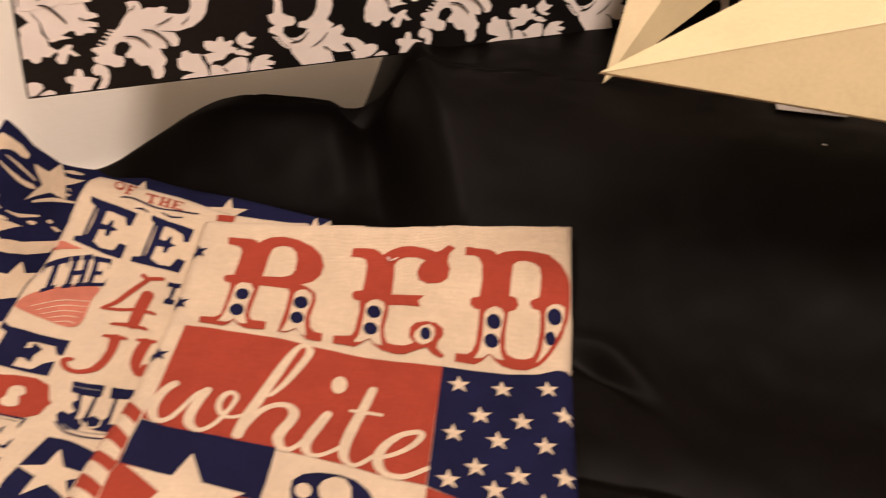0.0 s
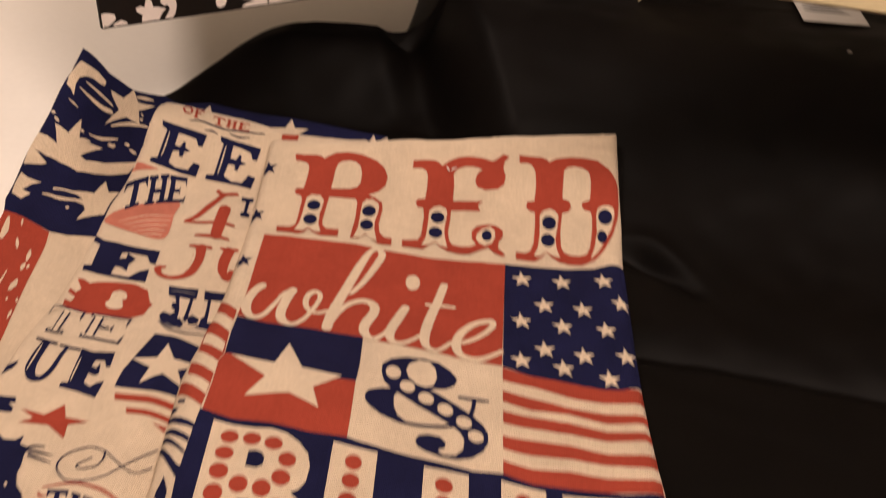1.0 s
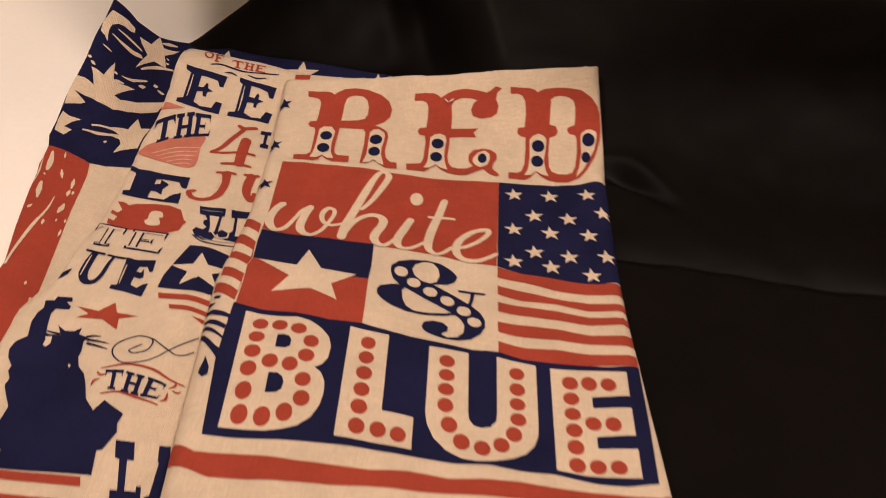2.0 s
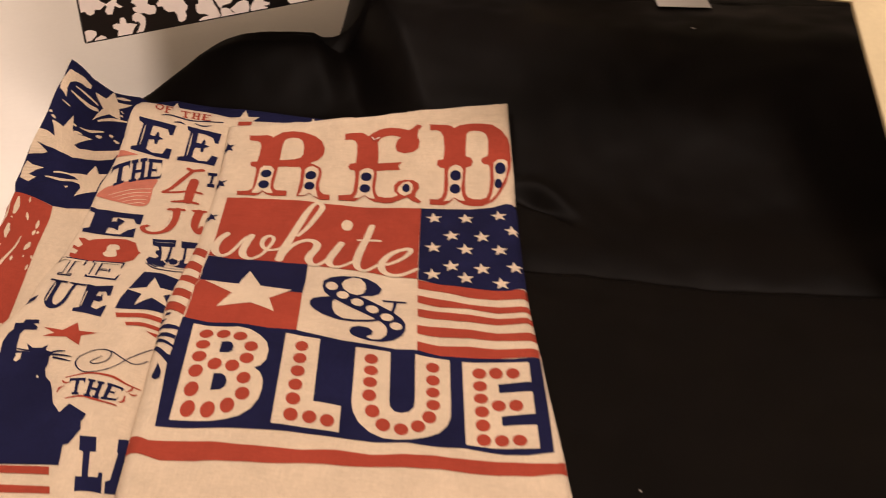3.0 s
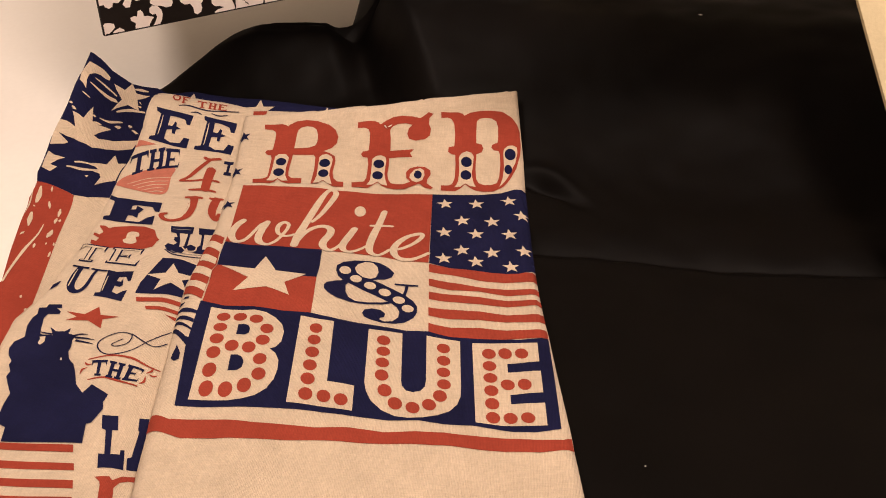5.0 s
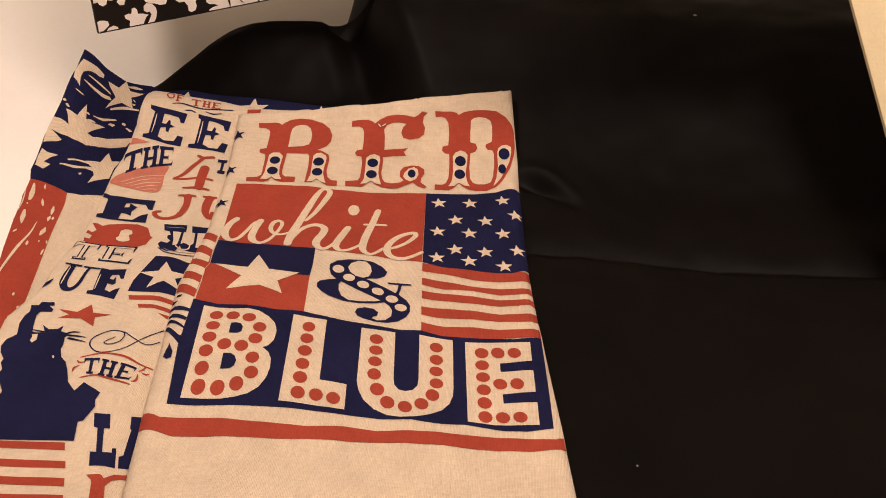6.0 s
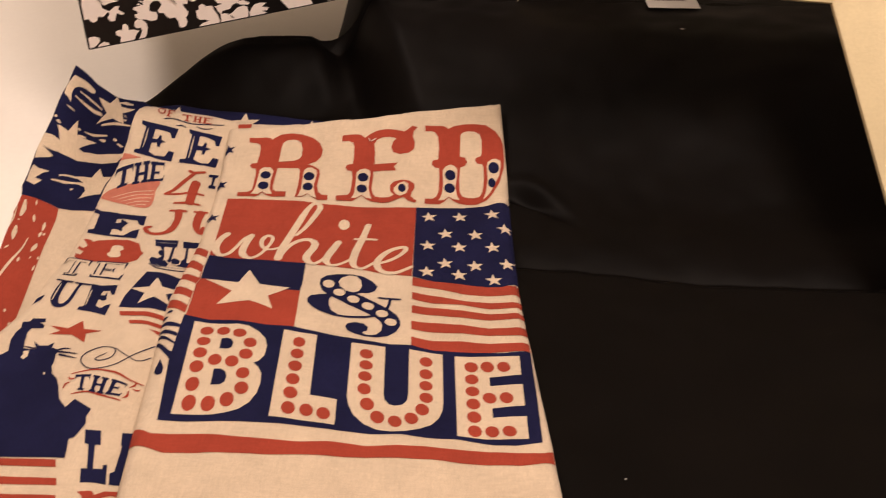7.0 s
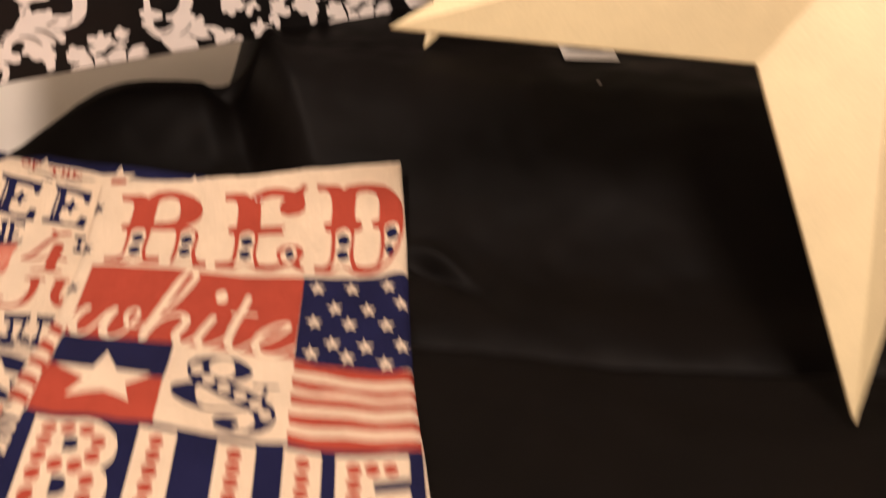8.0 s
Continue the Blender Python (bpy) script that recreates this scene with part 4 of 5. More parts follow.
ink(front_towel, "letter_counter", [(35.4, -239.9), (40.2, -239.5), (43.3, -241.7), (45, -246.4), (44.4, -251.7), (41.7, -254.7), (35.5, -255.8)], NAVY, 3).parent = marquee_b
for x, y, rx, ry in [(24.4, -199.9, 4.8, 4.5), (36.3, -199.9, 4.8, 4.4), (48, -201.4, 4.8, 4.5), (56.5, -210.7, 4.6, 5), (23.8, -211.2, 4.9, 4.5), (55, -222.9, 4.8, 5.3), (23.2, -223.4, 4.9, 5.3), (34.6, -230.4, 4.8, 5.7), (46.4, -231.2, 4.7, 5.7), (23.1, -237.7, 4.8, 6.2), (55.4, -242.5, 4.6, 5.7), (23.3, -255.6, 4.7, 7.2), (56.4, -257.3, 4.7, 6), (24, -273.9, 4.7, 7.7), (36.6, -273.7, 4.7, 7.5), (48.3, -269, 4.6, 7)]:
    disc(front_towel, "bulb_dot", (x, y), (rx, ry), RED, 3).parent = marquee_b
marquee_l = ink(front_towel, "marquee_letter", [(78.3, -192.9), (101.9, -195), (101.3, -255.6), (119.2, -256.3), (119, -279.9), (76.8, -280)], LINEN_PRINT, 2)
for x, y, rx, ry in [(90, -204.6, 4.4, 5.2), (89.7, -216.9, 4.5, 5.1), (89.4, -229.6, 4.7, 5.3), (89, -242.8, 4.6, 5.4), (88.6, -256.1, 4.7, 5.7), (88.4, -270.6, 4.6, 5.9), (100.1, -270.3, 4.5, 5.7), (111.3, -271.3, 4.5, 5.5)]:
    disc(front_towel, "bulb_dot", (x, y), (rx, ry), RED, 3).parent = marquee_l
marquee_u = ink(front_towel, "marquee_letter", [(126.3, -197.3), (150, -197.2), (149.8, -244.5), (150.4, -249.9), (153.2, -253.9), (157.6, -254.6), (162.6, -252.6), (165.7, -248), (166.4, -241.5), (166.9, -196.1), (190.3, -198.4), (189.7, -247.3), (189.2, -254.6), (186.8, -262.1), (181.7, -268.9), (174.3, -273.4), (164.5, -276.9), (154.7, -279.1), (146.2, -279), (137.6, -275.5), (130.6, -268.2), (126.9, -259.2), (125.6, -251.4)], LINEN_PRINT, 2)
for x, y, rx, ry in [(137.1, -207.7, 4.7, 5), (137.2, -219.2, 4.7, 4.7), (136.9, -230.5, 4.7, 4.8), (136.8, -242.9, 4.6, 5.4), (139.2, -256.9, 4.7, 5.8), (146.2, -267.6, 4.7, 5.7), (157.7, -269.5, 4.6, 5.3), (168.4, -265, 4.6, 5.3), (175.6, -255.9, 4.6, 5.5), (178.4, -244.2, 4.6, 4.9), (178.3, -232.4, 4.6, 4.8), (178.5, -220.6, 4.6, 5.1), (178.6, -207.8, 4.6, 5)]:
    disc(front_towel, "bulb_dot", (x, y), (rx, ry), RED, 3).parent = marquee_u
marquee_e = ink(front_towel, "marquee_letter", [(198.8, -199.1), (244.5, -195.5), (244.2, -215.6), (222, -219.2), (222.1, -227.9), (244.3, -225.1), (244.2, -246.3), (222.2, -250), (222.2, -258.8), (244.4, -256.3), (244.2, -277.2), (226.3, -278.8), (214.2, -279), (198.2, -277.5)], LINEN_PRINT, 2)
for x, y, rx, ry in [(210, -209.6, 4.8, 5.4), (221.2, -208.6, 4.7, 5.7), (232.6, -207.9, 4.6, 5.4), (209.8, -222.3, 4.7, 5.1), (209.8, -234.5, 4.7, 4.9), (209.8, -247, 4.7, 5.2), (221.1, -240.4, 4.7, 5.2), (232.4, -239.6, 4.6, 5.5), (209.8, -259.5, 4.7, 5.4), (209.7, -272.4, 4.6, 5.3), (221, -272.1, 4.6, 5.1), (232.3, -271.2, 4.6, 4.9)]:
    disc(front_towel, "bulb_dot", (x, y), (rx, ry), RED, 3).parent = marquee_e
# middle towel
ink(middle_towel, "printed_letter", [(-95.8, 106.7), (-87.6, 104.5), (-73.2, 102), (-59.6, 99.4), (-60.6, 88.2), (-63.8, 88.4), (-66.4, 94.1), (-75.9, 96.5), (-80.7, 96.9), (-80.8, 86.4), (-76.7, 85.8), (-74.9, 90.7), (-73.2, 89.5), (-72.7, 85.6), (-67.8, 83.1), (-72.2, 81.9), (-72.6, 77), (-75.3, 77.7), (-76.2, 82), (-80.9, 81.6), (-81.3, 71.6), (-75, 67.5), (-65.7, 67), (-63.4, 73.7), (-58, 72.6), (-58.1, 61.2), (-70.4, 63.2), (-83.1, 67.1), (-95.5, 70.6), (-95.4, 74), (-90.8, 74.8), (-90, 99), (-94.6, 101.9)], NAVY, 1)
brush(middle_towel, "letter_inline", [(-87.6, 97), (-87.5, 86.2), (-88, 75.9)], (0.5, 1.2, 0.5), LINEN_PRINT, 2)
ink(middle_towel, "printed_letter", [(-49.6, 100.5), (-36.1, 96.9), (-18, 96.1), (-19.1, 86.4), (-22.4, 85.8), (-24.2, 90.3), (-32.2, 92), (-38, 92.5), (-37.7, 81.6), (-33.3, 81), (-31.7, 86.5), (-30, 85.1), (-29.9, 81.1), (-25.7, 80.6), (-29.6, 77.2), (-30, 71.8), (-32.3, 72), (-32.7, 76), (-37.8, 75.8), (-38.3, 64.8), (-31.6, 60.7), (-24.7, 63.2), (-22.3, 72.3), (-17.1, 72.9), (-17.9, 61.6), (-32, 57.8), (-51.1, 60.5), (-51.2, 64.8), (-45.8, 65.5), (-45.8, 93.7), (-48.7, 96.1)], NAVY, 1)
brush(middle_towel, "letter_inline", [(-43.4, 91.6), (-43.1, 79), (-43.1, 66.2)], (0.5, 1.2, 0.5), LINEN_PRINT, 2)
ink(middle_towel, "printed_letter", [(-21.1, 50.5), (-13.4, 53.8), (-13.1, 49.6), (-15.2, 48.5), (-14.2, 36.4), (-12, 36.6), (-11.3, 31.6), (-17.1, 29.1), (-17.7, 34.1), (-16.2, 35.3), (-17.5, 47.7), (-20.5, 46.2)], NAVY, 1)
ink(middle_towel, "printed_letter", [(-104, -15.1), (-96.4, -21.1), (-87.5, -21.8), (-76.4, -24.1), (-55.5, -25.8), (-53.9, -40.6), (-57.9, -39.6), (-62, -32.7), (-74.2, -31.2), (-79.1, -32.1), (-78.8, -38.2), (-74.8, -37.4), (-75.3, -31.9), (-68.1, -37), (-70.9, -43.9), (-69.6, -50.5), (-74.7, -47.1), (-78.7, -46.7), (-78.5, -55.1), (-66.3, -56.4), (-61.8, -49.5), (-56, -46.1), (-53.9, -60.1), (-68.9, -59), (-86.6, -56.3), (-97.9, -53.8), (-99, -48.4), (-94, -48.2), (-96.3, -26.7), (-102.7, -22)], NAVY, 1)
ink(middle_towel, "printed_block", [(-97.4, -63.2), (-92.5, -63.5), (-87.6, -67.1), (-83.8, -64.6), (-71, -62.9), (-59.2, -63.2), (-49.4, -68), (-43.5, -80.6), (-40.8, -83.1), (-42, -86.5), (-42.7, -94.8), (-49.1, -99.6), (-65.1, -100), (-77.9, -100.2), (-87.1, -97.4), (-94, -93.3), (-95.8, -86.7), (-90.9, -89), (-90.4, -83.6), (-97.2, -78.5), (-97.5, -74.1), (-92.3, -78.1), (-90.3, -73.8)], RED, 1)
ink(middle_towel, "block_counter", [(-69.5, -75), (-66.2, -72.2), (-61.2, -73.9), (-58.7, -79.4), (-60.7, -81.8), (-57.8, -89.1), (-60.5, -92.3), (-66.4, -91.4), (-69.7, -86.6), (-68.4, -83.3)], LINEN_PRINT, 2, smooth=True)
ink(middle_towel, "printed_letter", [(-37.9, -61), (-28.1, -61.7), (-18.9, -60.3), (-17.4, -69.8), (-18.8, -71.4), (-15.9, -93.1), (-16.9, -103.2), (-22.9, -104.4), (-29.9, -99.6), (-33.7, -92.6), (-32.4, -88.5), (-27, -90.5), (-25.2, -87.1), (-29.4, -82.4), (-29.8, -78.5), (-27.6, -77.6), (-30.4, -72), (-34.9, -70.9)], NAVY, 1)
ink(middle_towel, "letter_inline", [(-27.3, -72.4), (-20.3, -72.8), (-18.2, -92.2), (-21.5, -94.4), (-23.2, -85.2)], LINEN_PRINT, 2)
brush(middle_towel, "letter_inline", [(-34.4, -65.9), (-26.6, -66.6), (-19.7, -66)], (0.6, 0.8, 0.6), GREY_INK, 2)
ink(middle_towel, "printed_letter", [(-15.4, -59.2), (-3.8, -53.2), (5.1, -91.3), (-3.3, -94.8), (-9, -97.3), (-13.8, -97.2), (-16.7, -91.4), (-14.6, -86.8), (-9.7, -88), (-8.3, -83.1), (-10.9, -67.4), (-13.1, -68.1)], NAVY, 1)
ink(middle_towel, "letter_inline", [(-9.3, -66.1), (-2.7, -62.2), (1.5, -83.6), (-5.4, -88.3), (-7, -78.5)], LINEN_PRINT, 2)
brush(middle_towel, "letter_underline", [(-31.9, -98.4), (-23.3, -105.8), (-13.5, -106.7), (-0.6, -99.4)], (0.8, 1.6, 1.0), NAVY, 1)
brush(middle_towel, "letter_underline", [(-30.9, -95), (-22.6, -102.5), (-13.2, -102.7), (-1.7, -95.3)], (0.5, 0.8, 0.6), GREY_INK, 1)
brush(middle_towel, "letter_inline", [(-21.6, -88.5), (-18.9, -94.5), (-14.4, -98.3), (-9.4, -94.9), (-9.5, -88.6)], (0.5, 1.2, 1.2, 0.8), LINEN_PRINT, 3)
brush(middle_towel, "printed_letter", [(-86.5, -134), (-86.6, -145), (-85.6, -156.7), (-81.6, -164.2), (-76.1, -164.4), (-73.3, -157), (-73.1, -144.1), (-72.3, -136.7)], (5, 6, 6, 5, 4, 3, 2.4, 2.2), NAVY, 1)
brush(middle_towel, "printed_letter", [(-92.7, -130.9), (-86.5, -132.8), (-80.1, -134.3)], (2.2, 2.2, 2.2), NAVY, 2)
brush(middle_towel, "printed_letter", [(-76.6, -135.2), (-71.1, -136.7), (-64.6, -137.5)], (2.0, 2.0, 2.0), NAVY, 2)
brush(middle_towel, "letter_inline", [(-87.4, -136.5), (-86.9, -149.2), (-86.5, -159.4)], (0.5, 1.1, 0.5), LINEN_PRINT, 3)
ink(middle_towel, "printed_letter", [(-64, -135.5), (-56.9, -137.5), (-44.5, -135), (-42.4, -148.6), (-44.4, -149.3), (-47.3, -143.9), (-52.3, -144.7), (-52.5, -150.4), (-49.3, -150.7), (-48.7, -146.3), (-46.2, -155.4), (-47.9, -157.6), (-52, -156.3), (-51.6, -164.2), (-47, -166.7), (-44.2, -162.6), (-41.1, -160.8), (-41.2, -174.5), (-52.8, -171.6), (-63.6, -169.9), (-63.7, -166.2), (-60, -165.5), (-62.8, -142.5)], NAVY, 1)
brush(middle_towel, "letter_inline", [(-60.8, -144.8), (-59.9, -154.6), (-58.9, -164.4)], (0.5, 1.0, 0.5), LINEN_PRINT, 2)
brush(middle_towel, "banner_line", [(0.1, -249.4), (2.5, -246.1), (2.7, -242.5)], (0.5, 1.6, 0.5), RED, 1)
brush(middle_towel, "banner_line", [(2.1, -249.8), (4.8, -250.2), (6.7, -248.5)], (0.5, 1.6, 0.5), RED, 1)
brush(middle_towel, "banner_line", [(-1.5, -260.2), (0.8, -257.8), (0.5, -252.7)], (0.5, 1.8, 0.5), RED, 1)
brush(middle_towel, "banner_line", [(-43.7, -254.4), (-43.6, -250.1), (-41, -248.1)], (0.5, 1.8, 0.5), RED, 1)
brush(middle_towel, "banner_line", [(-44.3, -242.6), (-41.9, -244.8), (-38.9, -244.2)], (0.5, 1.8, 0.5), RED, 1)
slab_letter(middle_towel, "F", [(-75.6, 124.7), (-68.2, 123.6), (-66.9, 113.2), (-74.3, 114)], RED, 1)
slab_letter(middle_towel, "T", [(-60.3, 119.7), (-50.9, 118.8), (-49.9, 109.7), (-58.2, 110.6)], RED, 1)
slab_letter(middle_towel, "H", [(-49.3, 118.8), (-40.8, 117.1), (-40.2, 108.5), (-48.6, 110.1)], RED, 1)
slab_letter(middle_towel, "E", [(-39.5, 117.3), (-31.1, 115.9), (-30.4, 107.8), (-39, 108.7)], RED, 1)
brush(middle_towel, "printed_letter", [(-84, 122.6), (-81.5, 125.2), (-77.6, 122.5), (-77.6, 117.8), (-81.3, 117.8), (-83.7, 121.2)], (1.4, 1.6, 1.4), RED, 1)
brush(middle_towel, "flourish_line", [(-75.7, 110.2), (-67.3, 111.5), (-48.3, 107.2), (-30.3, 107.3), (-18.8, 108)], (1.0, 1.6, 1.2, 1.0), NAVY, 1)
brush(middle_towel, "flourish_line", [(-62.7, 103.3), (-57.6, 103.9), (-52.7, 101.8)], (0.8, 1.6, 0.8), NAVY, 1)
brush(middle_towel, "flourish_line", [(-43.6, 103.8), (-36, 101.2), (-28.5, 102.8)], (0.8, 1.6, 0.8), NAVY, 1)
slab_letter(middle_towel, "T", [(-106, 48.9), (-91.8, 57.5), (-85, 26), (-98, 13)], NAVY, 1)
slab_letter(middle_towel, "H", [(-90.8, 57.4), (-77.4, 61.3), (-71, 30), (-84, 24)], NAVY, 1)
slab_letter(middle_towel, "E", [(-76.4, 60.4), (-63.1, 59.6), (-58, 33), (-71, 30)], NAVY, 1)
slab_letter(middle_towel, "T", [(-99.9, -93.1), (-76.6, -99.1), (-76.5, -125.3), (-96.4, -122.9)], NAVY, 1)
slab_letter(middle_towel, "T", [(-99.9, -93.1), (-76.6, -99.1), (-76.5, -125.3), (-96.4, -122.9)], LINEN_PRINT, 2, "letter_inline", 0.055)
slab_letter(middle_towel, "E", [(-72.6, -99.1), (-46.7, -100.3), (-44.7, -127.7), (-70.5, -125.3)], NAVY, 1)
slab_letter(middle_towel, "E", [(-72.6, -99.1), (-46.7, -100.3), (-44.7, -127.7), (-70.5, -125.3)], LINEN_PRINT, 2, "letter_inline", 0.055)
slab_letter(middle_towel, "T", [(-40.1, -240.2), (-29.3, -239.3), (-27.3, -255.9), (-35.2, -255.9)], NAVY, 1)
slab_letter(middle_towel, "H", [(-27.4, -240.2), (-15.6, -243.2), (-14.6, -258.8), (-25.4, -256.9)], NAVY, 1)
slab_letter(middle_towel, "E", [(-13.6, -243.2), (-1.4, -247), (-3.1, -259.4), (-13.6, -258.8)], NAVY, 1)
ink(middle_towel, "printed_leaf", [(-105, 2), (-89, 24), (-62, 32), (-60, 16), (-58, -11), (-80, -9)], PALE_RED, 1, smooth=True)
ink(middle_towel, "printed_leaf", [(-107.9, 70.7), (-86.5, 64.7), (-106.9, 60.9)], PALE_RED, 1)
ink(middle_towel, "printed_comma", [(-99.9, -163.7), (-100.1, -155.4), (-94.4, -152.3), (-95.2, -158.6)], NAVY, 1)
ink(middle_towel, "printed_flag", [(-29, -112.2), (-15.4, -112.8), (1.4, -113.6), (4.2, -160.9), (-14.6, -163.7), (-34.3, -163.7), (-34.6, -150.1)], NAVY, 1)
star_print(middle_towel, "flag_star", (-13.7, -140.7), 20, LINEN_PRINT, 2, 12)
ink(middle_towel, "printed_stripe", [(-32.2, -168.7), (6.3, -167.1), (7.4, -172.1), (-30.3, -173.6)], RED, 1)
ink(middle_towel, "printed_stripe", [(-22.4, -178.5), (5.2, -177.7), (6.3, -181.7), (-20.5, -182.4)], RED, 1)
ink(middle_towel, "printed_stripe", [(-5.4, -185.9), (2.3, -185.4), (2.2, -189.3)], RED, 1)
brush(middle_towel, "swirl_line", [(3.2, -202.1), (-8.8, -219.6), (-18.5, -229.5), (-32.3, -233.4), (-41.1, -226.5), (-41.1, -217.7), (-31.3, -209.8), (-21.5, -211.8), (-21.5, -220.6), (-28.3, -224.6), (-32.3, -222.6), (-26.4, -216.7)], (.8, .9, 1, .9, .9, .8), NAVY, 1)
brush(middle_towel, "swirl_line", [(-21.5, -210.8), (-6.9, -221.3), (-0.6, -221), (4.2, -214.9)], (0.8, 0.8), NAVY, 1)
brush(middle_towel, "banner_line", [(-43, -239.2), (-29.3, -234.4), (-14.6, -236.3), (-2.3, -242.2), (7.1, -243.4)], (1, 2, 1), RED, 1)
brush(middle_towel, "banner_line", [(-36.2, -259.8), (-26.4, -256.9), (-15.6, -259.8), (-2.1, -263.2)], (1, 2, 1), RED, 1)
ink(middle_towel, "printed_star", [(-54.8, -182.4), (-50.9, -191.2), (-37.2, -192.2), (-47.9, -196.1), (-46, -206), (-57.7, -198.1), (-74.4, -198.1), (-67.6, -194.2), (-77.3, -188.3), (-62.6, -191.2)], RED, 1)
ink(middle_towel, "printed_patch", [(-5, 109.9), (7.7, 110.9), (7.5, 105.3), (-4.7, 105)], RED, 1)
ink(middle_towel, "printed_silhouette", [(-98.8, -185.6), (-93.4, -184.7), (-92.8, -181), (-83.4, -180.5), (-81.8, -184.7), (-85.6, -184.9), (-81.3, -188.6), (-81.2, -191.6), (-89.6, -192), (-90.8, -196.6), (-88.8, -206.7), (-87, -213.8), (-82.2, -216.4), (-76.8, -216.1), (-82.3, -206.3), (-76.5, -210.9), (-70.4, -210.6), (-67, -206.9), (-66.8, -212.7), (-60.4, -215.1), (-61.6, -219.4), (-60, -226.3), (-59.9, -231.8), (-89.3, -236.2), (-96.3, -218.6), (-99.5, -205.9), (-99.1, -197), (-97.1, -192.5)], NAVY, 1)
ink(middle_towel, "printed_silhouette", [(-96.3, -218.6), (-86.4, -215.2), (-77, -215.5), (-62.5, -219.5), (-60, -226.3), (-59.9, -231.8), (-56.6, -239.8), (-51.6, -244.8), (-47.6, -252.5), (-42.5, -265), (-35.2, -273.4), (-31.7, -264.9), (-17.8, -273.6), (-18.7, -281), (-16.7, -287), (-19.9, -300.2), (-22.8, -301.5), (-19.3, -318.4), (-71.5, -319.3), (-73.8, -306.9), (-78, -304.8), (-82.2, -296.8), (-83.3, -286.1), (-83, -276.2), (-88.2, -267.7), (-92.2, -260.3), (-91.6, -255), (-95.2, -248.7), (-95, -244.7), (-99.8, -238.2), (-102.2, -231.5), (-101.4, -224.5)], NAVY, 2)
ink(middle_towel, "silhouette_gap", [(-85.7, -218), (-81.6, -217.2), (-80.2, -223.3), (-82, -226.7), (-84.5, -224.9), (-84.3, -220.7)], LINEN_PRINT, 3)
ink(middle_towel, "silhouette_gap", [(-63.1, -239.3), (-62.3, -238.7), (-61.1, -240.3), (-61.3, -241.9), (-62.4, -241.2)], LINEN_PRINT, 3)
brush(middle_towel, "crown_ray", [(-60.9, -214.6), (-57.3, -213.3), (-52.6, -213.3)], (2, 1.4, 0.4), NAVY, 2)
brush(middle_towel, "crown_ray", [(-59.7, -217.1), (-53, -217.5), (-46.5, -218.6)], (2, 1.4, 0.4), NAVY, 2)
brush(middle_towel, "crown_ray", [(-58.6, -220.1), (-51.6, -221.7), (-45.5, -223.3)], (2, 1.4, 0.4), NAVY, 2)
brush(middle_towel, "crown_ray", [(-88.6, -211.9), (-84.4, -213.1), (-78.3, -214.4)], (0.5, 1.2, 1.6), NAVY, 2)
brush(middle_towel, "crown_ray", [(-86.8, -215.2), (-82.5, -215.8), (-77.7, -216.1)], (0.5, 1, 1.4), NAVY, 2)
ink(middle_towel, "printed_stripe", [(-71.9, -320), (-24.5, -320), (-22.3, -326.3), (-69.7, -325.9)], RED, 1)
ink(middle_towel, "printed_stripe", [(-65.5, -334.8), (-18.5, -335.4), (-16.5, -341), (-62.9, -341.1)], RED, 1)
ink(middle_towel, "printed_stripe", [(-59.6, -348.9), (-14.2, -348.8), (-12.2, -355.2), (-57.9, -355)], RED, 1)
ink(middle_towel, "printed_stripe", [(-54.7, -362.5), (-10.3, -361.8), (-8.5, -367.6), (-53, -368)], RED, 1)
ink(middle_towel, "printed_letter", [(-15.4, -292.4), (-5, -292.2), (-1.2, -304.8), (-4.8, -305), (0.8, -325.5), (6.1, -324.3), (5.3, -320.6), (7.5, -319.8), (11.4, -335.2), (-3.2, -337.6), (-6.7, -326), (-2.9, -325.8), (-8.9, -305.3), (-11.7, -304.3)], NAVY, 1)
ink(middle_towel, "printed_letter", [(7.5, -290), (12.9, -287.5), (21.9, -331.5), (12.9, -334.4), (10.6, -325.5), (12.6, -323.3), (10.6, -300.9), (9.7, -300.3)], NAVY, 1)
ink(middle_towel, "printed_letter", [(-2.5, -345), (5.9, -343.1), (8.2, -345.4), (12.5, -340.2), (21.2, -336.8), (22.4, -341.1), (16.2, -342.6), (12.6, -345.5), (10.6, -350.8), (13.1, -361.1), (5.5, -364), (2.8, -351.2), (1.5, -348.2)], RED, 1)
brush(middle_towel, "printed_numeral", [(-38.1, 49.3), (-32.7, 46.2), (-24.8, 50.6)], (3, 3.6, 3), RED, 1)
brush(middle_towel, "printed_numeral", [(-32.7, 46.2), (-38.5, 32), (-44, 17.1), (-50, 11.1)], (4, 5, 4.5, 3), RED, 1)
brush(middle_towel, "printed_numeral", [(-50.1, 10.4), (-36.3, 10.5), (-18.2, 15.5)], (2.6, 3.2, 3), RED, 1)
brush(middle_towel, "printed_numeral", [(-27.6, 30.6), (-26.8, 15.9), (-24.9, -2.8)], (8, 8, 7), RED, 1)
brush(middle_towel, "printed_numeral", [(-37.6, -4.6), (-27.5, -3.8), (-17.1, -1)], (2.6, 4, 2.6), RED, 1)
brush(middle_towel, "printed_letter", [(-37.3, -16.8), (-30.7, -17), (-24.2, -16.7)], (3, 3.4, 3), RED, 1)
